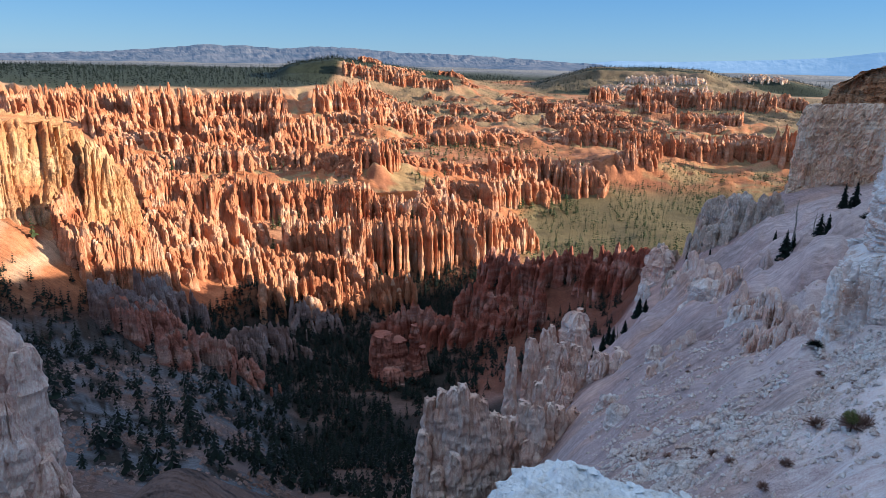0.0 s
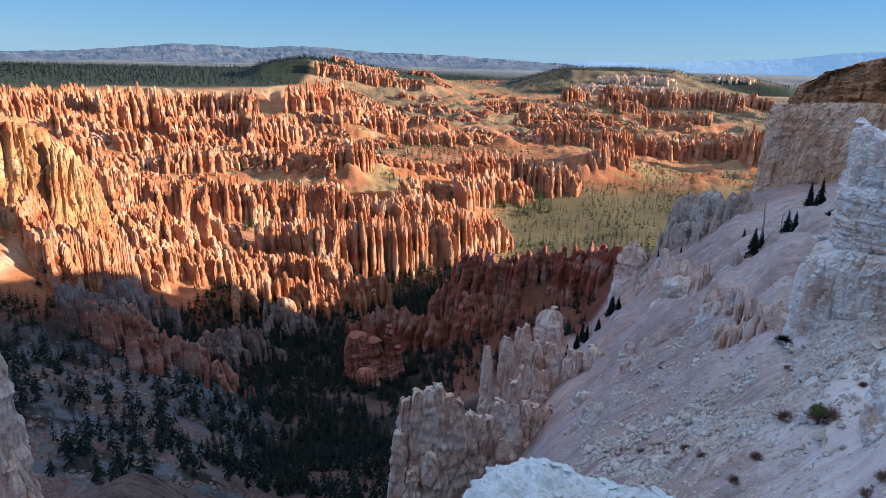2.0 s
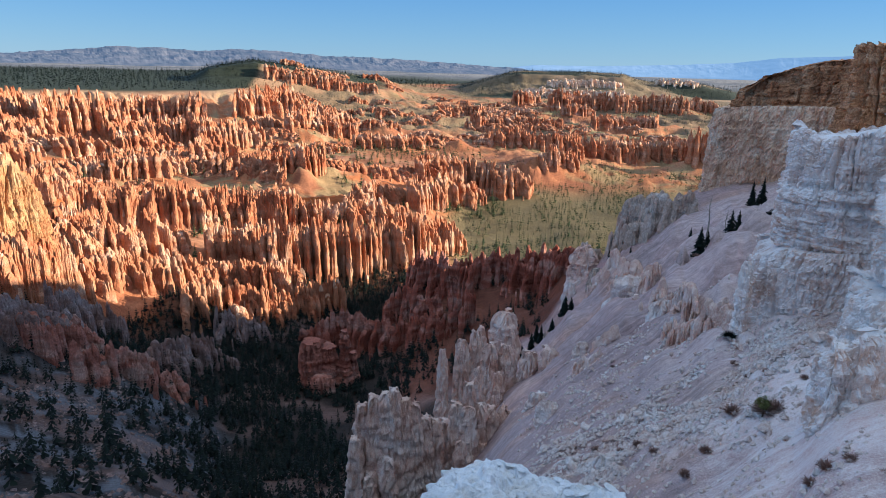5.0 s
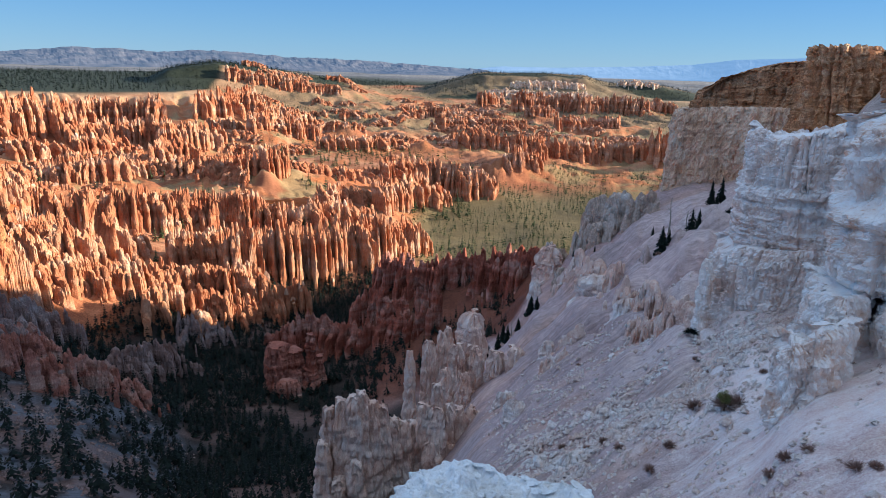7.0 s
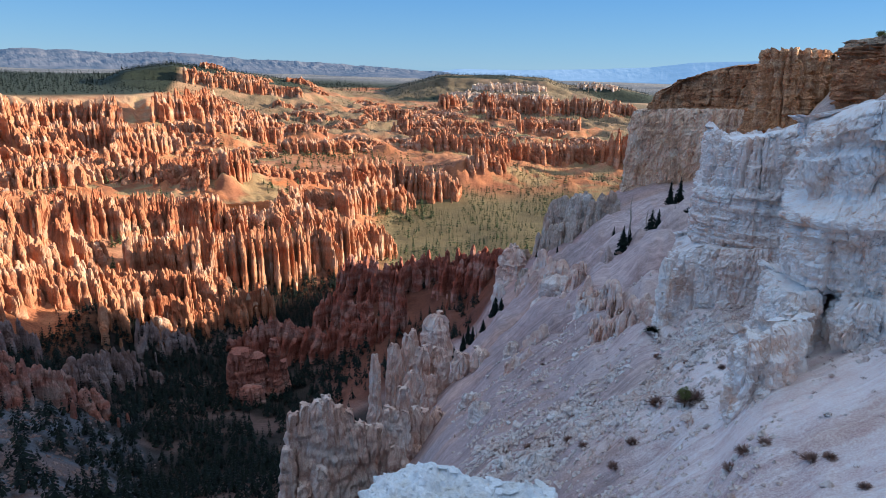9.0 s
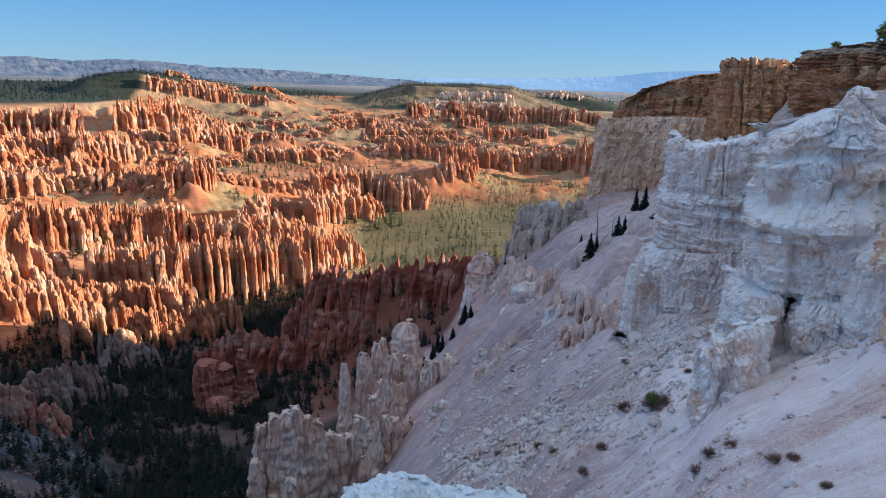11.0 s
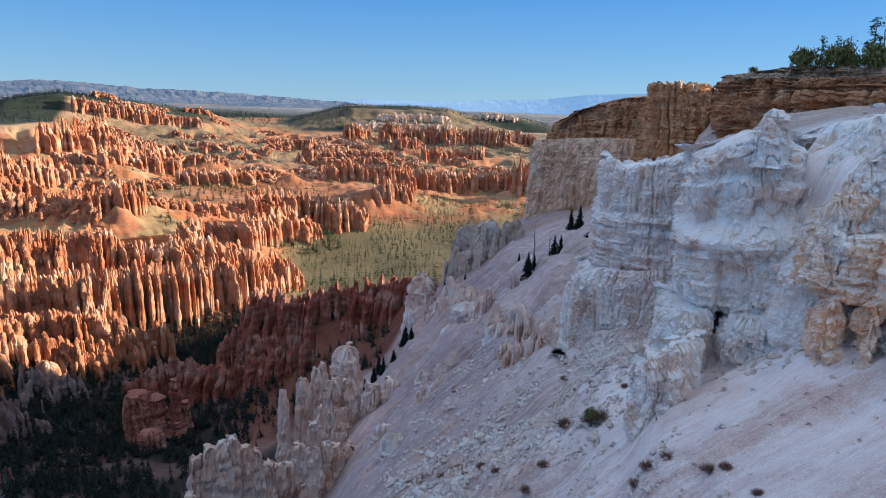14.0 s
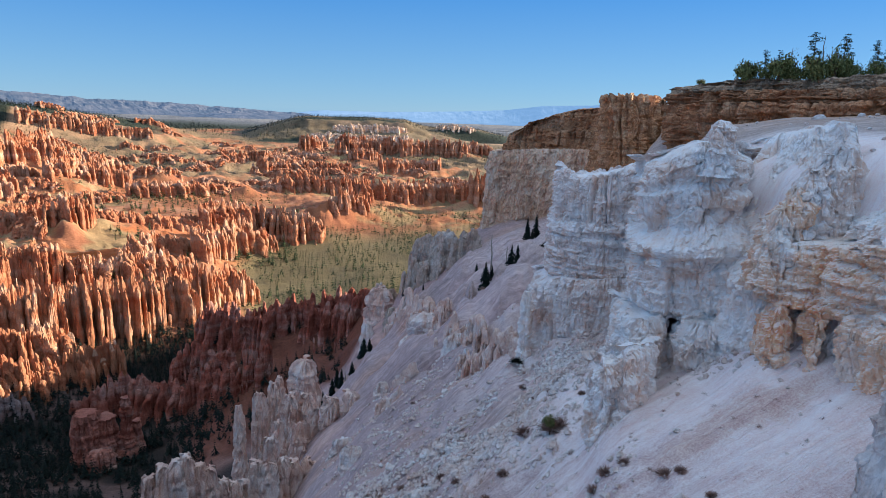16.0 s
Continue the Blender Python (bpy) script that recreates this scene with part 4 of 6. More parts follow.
# the promontory: buff cliff, bedded cap, orange prow, orange band under the rim
mass("buff_cliff", buff_rock, "sheer buff sandstone cliff with dark upright streaks", "cliff",
     pts=(at(26.7, 314), at(29, 309), at(32, 306), at(35, 302), at(39, 296), at(42, 330), at(36, 345), at(30, 338), at(27.3, 330)), zb=-75, zt=by_bearing(((26, -17), (30, -14.5), (42, -12))),
     around=380, rings=76, profile=((0, -7), (0.3, -3), (0.42, 0), (0.9, 0.5), (1, 2.5)), flute=1.8, width=5, ledge=0.35, bed=6, lumps=1.1, crown=1, notch=1.2, sharp=0.3, crease=1.2, seed=301)
mass("bedded_cap", cap_rock, "brown thin-bedded rock cap stepping back above the cliff", "cliff",
     pts=(at(27.4, 321), at(29, 314), at(32, 312), at(35, 308), at(39, 304), at(42, 330), at(36, 343), at(30, 336)), zb=-20, zt=by_bearing(((27, -9.5), (28.3, -8), (30, -3), (32, 0.5), (34, 3), (37, 6), (42, 9))),
     around=340, rings=48, profile=((0, 0), (0.25, 1), (0.3, 3.5), (0.6, 5), (0.65, 7), (1, 8.5)), flute=2.4, width=6, ledge=0.4, bed=2.4, lumps=2.0, crown=1.8, notch=1.0, sharp=0.35, crease=1.2, seed=311)
mass("orange_prow", prow_rock, "orange rock prow catching a little sun under the rim", "cliff",
     pts=(at(35.5, 290), at(36.2, 280), at(37.6, 276), at(39.2, 279), at(40.2, 290), at(39.5, 305), at(36.5, 306)), zb=-26, zt=by_bearing(((35, 8.6), (37, 9.8), (40, 9.3))),
     around=260, rings=90, profile=((0, -5), (0.3, -1.5), (0.6, 0), (0.9, 0.3), (1, 1.5)), flute=3.4, width=6.5, ledge=0.4, bed=2.6, lumps=2.2, crown=1.4, notch=2.2, sharp=0.35, crease=1.2, seed=321)


def tiered(name, label, category, group, tiers, seed, smooth=False):
    """A cliff of beds that overhang one another: an empty with one mesh for each bed. tiers: material, plan points, foot, top and shape."""
    base = new(name)
    x, y = tiers[0][1][0]
    base.location = (x, y, tiers[0][2])
    for k, (mat, pts, zb, zt, more) in enumerate(tiers):
        kw = dict(around=420, rings=74, caps=10, profile=((0, 0.5), (0.07, 0.05), (0.5, -0.1), (0.9, 0.05), (0.96, 0.3), (1, 0.8)), flute=0.8, width=2.6, ledge=0.12, bed=2.4, lumps=0.6, crown=0.6, notch=0.5, sharp=0.25, crease=0.6, seed=seed + 17 * k)
        kw.update(more)
        v, f = rock_mass(pts, zb, zt, **kw)
        part("bed", mesh_of("bed", v - np.array(base.location), f, smooth), mat, base)
    return tagged(base, label, category, group)


def arc(table, deep):
    """Plan points of a wall: its front by bearing and distance, its back that much deeper."""
    return [at(b, r) for b, r in table] + [at(b, r + deep) for b, r in table[::-1]]


FLAT = dict(flute=2.0, width=6, ledge=0.8, bed=1.7, lumps=1.9, crown=0.8, notch=1.0, around=680, rings=56, sharp=0.35, crease=1.0)
tiered("rim_band", "orange and brown bedded rock band below the rim", "cliff", "", (
    (band_rock, arc(((41.0, 216), (42.4, 207), (46, 198), (50, 189), (55, 179), (60, 171), (66, 166)), 26), -9, by_bearing(((39, 4), (45, 5), (55, 5.5), (66, 8))), FLAT),
    (cap_rock, arc(((41.0, 219), (42.4, 210), (46, 201), (50, 192), (55, 182), (60, 174), (66, 169)), 24), 3, by_bearing(((39, 7.4), (42, 7.8), (45, 8.4), (50, 8.4), (55, 8.6), (66, 12))), FLAT),
    (pale_cap, arc(((41.2, 219), (42.4, 212), (46, 204), (50, 196), (55, 186), (60, 178), (66, 172)), 22), 6.8, by_bearing(((39, 9.3), (42, 10), (45, 11.6), (50, 11.4), (55, 11.8), (66, 15))), dict(FLAT, profile=((0, 0), (0.4, 0.3), (0.7, 1.2), (1, 2.4))))), 331)

# the white cliffs on the slope
tiered("white_cliff", "white chalky limestone cliff split by a dark seam", "cliff", "white cliffs", (
    (rosy_rock, arc(((31.2, 112), (33, 108), (36, 105.5), (39.4, 106.5), (40.4, 110)), 13), -46, by_bearing(((31, -27.5), (33, -25.2), (41, -23.5))), dict(rings=110, width=3.0, flute=1.3, sharp=0.4)),
    (rosy_rock, arc(((32.4, 113.5), (34, 109.5), (36.5, 107.4), (39.2, 108.4), (40.4, 111.6)), 12), -25.6, by_bearing(((32, -16.5), (41, -15))), dict(width=4.2, flute=0.7, ledge=0.3, bed=1.2)),
    (rosy_rock, arc(((32.6, 113.6), (34.4, 109.2), (37, 107.2), (39.2, 108.6), (40.3, 112)), 12), -17.2, by_bearing(((32.4, -9.2), (33, -7.6), (34, -9), (36, -8.4), (39, -6.8), (41, -5))), dict(width=2.6, flute=1.9, sharp=0.4, notch=1.0))), 341)
def blob(b, r, w, k=0):
    """Plan of a rounded block about a place."""
    cx, cy = at(b, r)
    return [(cx + w * (1 + 0.16 * math.sin(2 * a + k)) * math.cos(a), cy + w * (1 + 0.14 * math.cos(3 * a + k)) * math.sin(a)) for a in np.linspace(0, 2 * math.pi, 11)[:-1]]


tiered("white_pillar", "slender white limestone pillar leaning on the cliff", "pillar", "white cliffs", (
    (chalk_rock, blob(30.9, 108, 1.1), -42, -27.6, dict(around=120, width=2.0, flute=0.3, lumps=0.3, notch=0.2, profile=((0, -0.5), (0.7, 0), (0.92, 0.15), (1, 0.6)))),), 347)
HANGING = ((0, 1.5), (0.3, 0.7), (0.5, 0.05), (0.9, 0), (0.95, 0.15), (1, 0.6))
tiered("white_cliff", "massive white cliff with overhanging ledges and a hollow at its foot", "cliff", "white cliffs", (
    (chalk_rock, arc(((38.3, 70), (38.9, 67), (40, 65.6), (41.4, 65.6), (42.3, 67.6)), 9), -29, by_bearing(((38, -18.9), (42.3, -18.4))), dict(profile=HANGING, width=2.6, flute=0.7, lumps=0.7, sharp=0.4)),
    (chalk_rock, arc(((43.0, 68), (43.6, 65.8), (45, 65), (46.4, 65.4), (47.2, 68)), 9), -29, by_bearing(((43, -18.5), (47.2, -18))), dict(profile=HANGING, width=2.8, flute=0.7, lumps=0.8, sharp=0.4)),
    (chalk_rock, arc(((39.5, 71.6), (41.0, 68.4), (43, 67.4), (45, 67.2), (47, 68), (48.6, 72.4)), 9), -19.0, by_bearing(((39, -12.7), (42, -12.3), (48.5, -11.6))), dict(width=4.5, flute=0.6, lumps=1.0, ledge=0.3, bed=1.5)),
    (chalk_rock, arc(((39.4, 71.6), (41, 68.2), (43, 67.4), (45.5, 67.4), (48.4, 71.5)), 15), -13.2, by_bearing(((39, -9.0), (43, -8.4), (45, -6.6), (48.5, -5.6))), dict(profile=((0, 0.2), (0.14, -0.6), (0.28, -0.5), (0.42, 0.6), (1, 5.2)), lumps=0.45, flute=0.4, notch=0.2, draw=True)),
    (chalk_rock, arc(((44.6, 74.5), (46.5, 71.5), (48.6, 69), (50.5, 67.6), (53, 67), (56.5, 67)), 24), -14.5, by_bearing(((44, -3.6), (46.5, -2.4), (49, -1.0), (52, -0.2), (57, 0.4))), dict(profile=((0, -3.4), (0.25, -1.2), (1, 7.0)), lumps=0.5, flute=0.5, width=5, around=480, notch=0.3, crease=0.5, draw=True)),
    (chalk_rock, arc(((39.7, 72), (40.5, 69.4), (42.2, 68.4), (44.2, 68), (46, 69), (47.2, 72)), 10), -12.6, by_bearing(((39.7, -4.0), (40.6, -3.5), (41.6, -2.8), (43.3, -2.0), (45.9, -1.6), (46.4, -2.4), (47.2, -3.0))),
     dict(profile=((0, 1.3), (0.22, 0.9), (0.42, 0.1), (0.6, -0.25), (0.64, 0.45), (0.7, 0.5), (0.76, 0.0), (0.93, 0.35), (1, 1.3)), width=4.2, lumps=0.9, flute=0.7, sharp=0.4, notch=0.4)),
    (chalk_rock, blob(45.1, 69.6, 1.35, 1), -5, 0.0, dict(around=150, rings=50, width=2.4, flute=0.3, lumps=0.4, notch=0.2, profile=((0, -0.7), (0.5, 0), (0.9, 0.1), (1, 0.7))))), 351)
tiered("white_cliff", "white limestone wall with orange-stained ribs and pillars", "cliff", "white cliffs", (
    (chalk_rock, arc(((46.4, 67), (48, 64), (50, 62.4), (53, 61.4), (55, 60)), 9), -26, by_bearing(((46, -13), (53, -12.5))), dict(width=4, flute=0.3, lumps=0.4)),
    (stained_rock, arc(((49.1, 62.4), (49.6, 60), (50.4, 59.4), (51.2, 59.8), (51.6, 62)), 5), -23, by_bearing(((49, -14.4), (51.6, -14))), dict(width=2.2, flute=0.5, lumps=0.5, around=260)),
    (stained_rock, arc(((51.9, 62), (52.5, 59.4), (53.4, 58.6), (54.2, 60), (55, 57), (58, 53.5), (62, 53), (66, 57)), 9), -23, by_bearing(((51, -14.2), (66, -12))), dict(rings=100, flute=1.2, width=3.2, around=560, sharp=0.4)),
    (stained_rock, arc(((48.0, 64), (49.6, 61), (51, 60.2), (52.4, 60.4), (54, 59), (58, 55.5), (62, 55), (66, 58.5)), 9), -14.6, by_bearing(((47, -9.8), (52, -9.0), (66, -6))), dict(flute=0.8, width=4.2, around=560, ledge=0.3, bed=1.4, lumps=0.8))) + tuple(
    (stained_rock if k < 3 else chalk_rock, blob(b, r, w, k), -13.5, top, dict(around=150, rings=70, width=1.9, flute=0.4, lumps=0.5, notch=0.3, profile=((0, -0.6), (0.5, 0), (0.85, 0.15), (1, 0.9)))) for k, (b, r, w, top) in enumerate((
        (49.5, 62.4, 1.5, -8.4), (50.1, 63.0, 1.4, -6.6), (50.8, 63.8, 1.4, -5.0), (51.6, 64.8, 1.4, -3.5), (52.4, 66, 1.5, -2.4), (53.4, 67, 1.6, -1.8)))) + (
    (chalk_rock, arc(((54.6, 63), (56.5, 59), (59, 57.4), (64, 58)), 11), -8.6, by_bearing(((55, -5), (57, -2), (63, 0))), dict(width=3, lumps=0.6, profile=((0, -0.6), (0.3, 0.2), (1, 3.6)), draw=True)),), 361)
tiered("white_outcrop", "low white limestone outcrop at the foot of the cliff", "outcrop", "", (
    (chalk_rock, arc(((36.7, 59.5), (37.6, 57.4), (38.6, 57.6), (39.2, 58.8)), 4), -34, by_bearing(((36, -22.4), (37.4, -20.6), (39, -20.8))), dict(around=200, width=1.6, flute=0.5, lumps=0.45, notch=0.5)),
    (chalk_rock, arc(((38.4, 59), (39.4, 57.6), (40.8, 58.8), (41.8, 61)), 4), -33, by_bearing(((38, -20.6), (39.6, -19.4), (42, -19.6))), dict(around=200, width=1.8, flute=0.5, lumps=0.45, notch=0.5))), 371)
mass("near_outcrop", white_rock, "pale limestone face close beside the path", "outcrop",
     pts=(at(57.9, 33), at(59.5, 31), at(63, 30), at(70, 34), at(66, 40), at(60.5, 38)), zb=-24, zt=-6.5,
     around=200, rings=90, profile=((0, -0.8), (0.7, 0), (1, 0.8)), flute=0.5, width=2, ledge=0.2, bed=1.6, lumps=0.5, crown=0.4, notch=0.3, sharp=0.3, seed=381)

# pale pinnacles at the edge of the slope
PINNACLES = (  # bearing, distance, top, foot, half width, half depth
    (6.39, 192, -83.6, -123, 1.5, 1.7), (8.04, 195, -81.6, -121, 1.9, 2.1), (9.23, 200, -80.4, -119, 1.9, 2.1), (9.73, 210, -83, -119, 1.6, 1.8), (9.6, 186, -86.5, -119, 1.8, 2), (10.73, 194, -82, -118, 2.2, 2.4), (11.28, 180, -84.8, -117, 2, 2.2), (12.1, 196, -83.1, -116, 2.5, 2.8), (14.04, 193, -83.2, -114, 2.6, 2.9), (15.74, 190, -80.2, -112, 2.9, 3.2),
    (11.9, 240, -88, -120, 4.4, 4.5), (18.3, 328, -84.5, -130, 6.5, 8))


def buttress(label, columns, foot, seed):
    """A buttress of fused upright columns. columns: bearing, distance, top, half width."""
    base = new("pale_buttress")
    base.location = (*at(*columns[0][:2]), foot)
    for k, (b, r, top, w) in enumerate(columns):
        cx, cy = at(b, r)
        ring = [(cx + w * (1 + 0.18 * math.sin(3 * a + 2 * k)) * max(-0.8, min(0.8, 1.15 * math.cos(a))), cy + w * 1.1 * (1 + 0.15 * math.cos(2 * a + k)) * max(-0.8, min(0.8, 1.15 * math.sin(a)))) for a in np.linspace(0, 2 * math.pi, 13)[:-1]]
        v, f = rock_mass(ring, foot, top, around=110, rings=90, caps=9, profile=((0, -2.0), (0.4, -1.0), (0.7, -0.3), (0.85, 0), (0.93, w * 0.14), (0.97, w * 0.3), (1, w * 0.55)),
                         flute=0.13 * w, width=max(1.8, 0.9 * w), ledge=0.16, bed=2.4, lumps=0.26 * w, crown=0.12 * w, notch=0.1 * w, sharp=0.5, crease=0.22, seed=seed + 19 * k)
        part("column", mesh_of("column", v - np.array(base.location), f, True), pale_rock, base)
    tagged(base, label, "buttress", "pale pinnacles")


buttress("broken pale limestone buttress with a jagged crest", (
    (-0.9, 138.5, -73.3, 2.0), (0.3, 137.5, -71.0, 2.3), (1.3, 137, -70.0, 2.2), (2.1, 137.6, -69.4, 2.2), (3.0, 138, -72.0, 2.1), (3.9, 139, -73.6, 2.0), (4.9, 141, -77.8, 2.2), (5.8, 142, -79.2, 2.0), (-1.5, 136, -80.0, 1.9), (1.5, 134.5, -84.0, 2.6), (-0.2, 134, -88.0, 2.4)), -116, 411)
buttress("pale limestone buttress merging into the scree slope", (
    (8.9, 146, -71.7, 1.8), (7.8, 146, -77.0, 2.4), (8.9, 145, -77.0, 2.6), (10.0, 147, -77.4, 2.0), (11.0, 149, -79.0, 2.2), (12.0, 150.5, -79.8, 2.0), (13.0, 152, -81.5, 2.2), (6.9, 147, -82.0, 2.2), (8.4, 143.5, -85.0, 2.6), (10.2, 145, -86.0, 2.4)), -118, 431)
for k, (b, r, top, foot, w, d) in enumerate(PINNACLES):
    cx, cy = at(b, r)
    w, d = w * 1.15, d * 1.1
    ring = [(cx + w * (1 + 0.3 * math.sin(3 * a + k)) * math.cos(a), cy + d * (1 + 0.25 * math.cos(2 * a + k)) * math.sin(a)) for a in np.linspace(0, 2 * math.pi, 9)[:-1]]
    mass("pale_pinnacle", pale_rock, "pale weathered limestone pinnacle on the canyon edge", "pinnacle", "pale pinnacles", pts=ring, zb=foot, zt=top,
         around=64, rings=56, caps=6, profile=((0, -1.8), (0.4, -0.8), (0.62, -0.1), (0.76, w * 0.05), (0.8, w * 0.18), (0.84, w * 0.08), (0.92, w * 0.3), (0.97, w * 0.42), (1, w * 0.68)), flute=w * 0.28, width=max(1.6, w * 0.75), ledge=w * 0.04, bed=2.6, lumps=w * 0.28, crown=w * 0.15, notch=w * 0.2, sharp=0.5, seed=400 + 11 * k)
for k, (b, r, top, foot, w, d) in enumerate(((-35.2, 60, -20.2, -58, 2.2, 3), (-33.4, 58, -22.0, -58, 1.5, 2), (-33.2, 54, -29.5, -58, 1.7, 2), (-35.5, 55, -24, -58, 2.2, 2))):
    cx, cy = at(b, r)
    ring = [(cx + w * (1 + 0.2 * math.sin(3 * a + k)) * math.cos(a), cy + d * math.sin(a)) for a in np.linspace(0, 2 * math.pi, 9)[:-1]]
    mass("pale_pinnacle", pale_rock, "pale limestone pinnacle rising close below the viewpoint", "pinnacle", "pale pinnacles", pts=ring, zb=foot, zt=top,
         around=90, rings=90, caps=8, profile=((0, -2), (0.5, -0.9), (0.8, 0), (0.9, 0.35), (0.96, w * 0.4), (1, w * 0.8)), flute=0.4, width=2.2, ledge=0.2, bed=2.4, lumps=0.38, crown=0.3, notch=0.3, sharp=0.8, seed=600 + 13 * k)
mass("frosted_rock", frost_rock, "rough blue-white crusted rock knob below the viewpoint", "rock",
     pts=(at(3.8, 17.6), at(6, 15.4), at(12, 14.4), at(18, 14.8), at(25, 17), at(24, 19.6), at(18, 19.9), at(12, 19.8), at(6.6, 19.2)), zb=-30, zt=by_bearing(((4.0, -13.14), (5.1, -12.57), (8.3, -12.32), (11.5, -12.12), (14.7, -12.45), (17.4, -12.76), (21.0, -12.62), (24.1, -12.54), (27.4, -12.48))),
     around=300, rings=90, profile=((0, -1.2), (0.7, 0), (0.93, 0.1), (1, 0.3)), flute=0.1, width=0.9, ledge=0.08, bed=0.3, lumps=0.2, crown=0.5, caps=44, crust=0.22, seed=701)

# the yellow wall that closes the amphitheatre
mass("yellow_wall", yellow_rock, "tall yellow and orange sunlit cliff cut into buttresses", "cliff",
     pts=(at(-47, 425), at(-42, 436), at(-38, 442), at(-35, 450), at(-33, 449), at(-31, 455), at(-29.5, 456), at(-28.2, 462), at(-27.4, 474), at(-28.4, 498), at(-31, 512), at(-38, 515), at(-47, 490)),
     zb=-118, zt=by_bearing(((-46, -28), (-36, -33), (-33, -36), (-30, -39), (-28.4, -42), (-27.6, -46), (-26, -54))),
     around=560, rings=64, profile=((0, -12), (0.2, -5), (0.32, -1), (0.5, 0), (0.9, 0.5), (1, 1.5)), flute=6, width=12, ledge=0.6, bed=9, lumps=2.2, crown=2, notch=7, sharp=0.5, seed=801)
mass("yellow_wall", yellow_rock, "lower orange buttresses stepping down from the cliff", "cliff",
     pts=(at(-28, 458), at(-26.6, 460), at(-25.2, 466), at(-24.4, 478), at(-25, 492), at(-27, 486)),
     zb=-135, zt=by_bearing(((-28, -52), (-26.8, -55), (-25.9, -62), (-25.2, -72), (-24.4, -82))),
     around=240, rings=56, profile=((0, -7), (0.4, -1.5), (0.8, 0), (1, 1.2)), flute=4, width=7, ledge=0.7, bed=8, lumps=1.0, crown=1, notch=8, sharp=0.6, seed=811)

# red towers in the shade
for b, r, top, foot, w, d, mat in ((-5.3, 400, -167, -206, 8, 9, shaded_rose_rock), (-3.9, 402, -172, -206, 6, 8, shaded_rose_rock), (-2.35, 396, -160, -206, 3.4, 4.5, shaded_red_rock), (-1.6, 400, -176, -206, 3.2, 4, shaded_rose_rock), (-4.5, 385, -184, -206, 7, 6, shaded_rose_rock)):
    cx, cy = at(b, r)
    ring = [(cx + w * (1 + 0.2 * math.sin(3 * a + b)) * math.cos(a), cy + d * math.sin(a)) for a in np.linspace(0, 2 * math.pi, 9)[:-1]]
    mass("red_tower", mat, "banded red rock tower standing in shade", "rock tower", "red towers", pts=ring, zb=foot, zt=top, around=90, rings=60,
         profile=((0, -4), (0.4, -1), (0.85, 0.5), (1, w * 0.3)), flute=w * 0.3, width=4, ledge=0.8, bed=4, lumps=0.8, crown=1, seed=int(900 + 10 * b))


# ---- hoodoos ----
def hoodoo_shape(seed, sides=9, rings=11):
    g = np.random.default_rng(seed)
    v = np.linspace(0, 1, rings)
    rad = 1.12 - 0.42 * v ** 1.1
    for _ in range(4):
        c, w, a = g.uniform(0.25, 0.98), g.uniform(0.04, 0.1), g.uniform(-0.22, 0.2)
        rad = rad + a * np.exp(-((v - c) / w) ** 2)
    rad[-2] *= 0.9
    rad[-1] *= 0.7
    turn = np.linspace(0, 2 * np.pi, sides, endpoint=False)
    lobes = 1 + 0.2 * np.sin(turn * g.integers(2, 4) + g.uniform(0, 6)) + g.uniform(-0.22, 0.18, sides)
    drift = np.cumsum(g.normal(0, 0.035, (rings, 2)), 0)
    R = np.maximum(rad, 0.12)[:, None] * lobes[None] * g.uniform(0.86, 1.14, (rings, sides))
    X = R * np.cos(turn) + drift[:, :1]
    Y = R * np.sin(turn) + drift[:, 1:]
    Z = v[:, None] + g.uniform(-0.012, 0.012, (rings, sides))
    verts = np.vstack([np.stack([X, Y, Z], -1).reshape(-1, 3), [[drift[-1, 0], drift[-1, 1], 1.02]]])
    idx = np.arange(rings * sides).reshape(rings, sides)
    nx = np.roll(idx, -1, 1)
    quads = np.stack([idx[:-1], nx[:-1], nx[1:], idx[1:]], -1).reshape(-1, 4)
    caps = np.stack([idx[-1], nx[-1], np.full(sides, rings * sides)], -1)
    return verts, [quads, caps]


SHAPES = [hoodoo_shape(s) for s in range(12)]


def spots(b0, b1, r0, r1, gap, seed):
    """Jittered places over a sector of the plan."""
    g = np.random.default_rng(seed)
    xs = np.arange(r1 * min(math.sin(radians(b0)), math.sin(radians(b1)), 0) - gap, r1 * math.sin(radians(max(b1, 1))) + gap, gap)
    ys = np.arange(r0 * min(math.cos(radians(b0)), math.cos(radians(b1))) - gap, r1 + gap, gap)
    X, Y = (k.ravel() for k in np.meshgrid(xs, ys))
    X, Y = X + g.uniform(-0.45, 0.45, X.size) * gap, Y + g.uniform(-0.45, 0.45, X.size) * gap
    b, r = polar(X, Y)
    ok = (b > b0) & (b < b1) & (r > r0) & (r < r1)
    return X[ok], Y[ok], b[ok], r[ok], g


COUNTS = {}


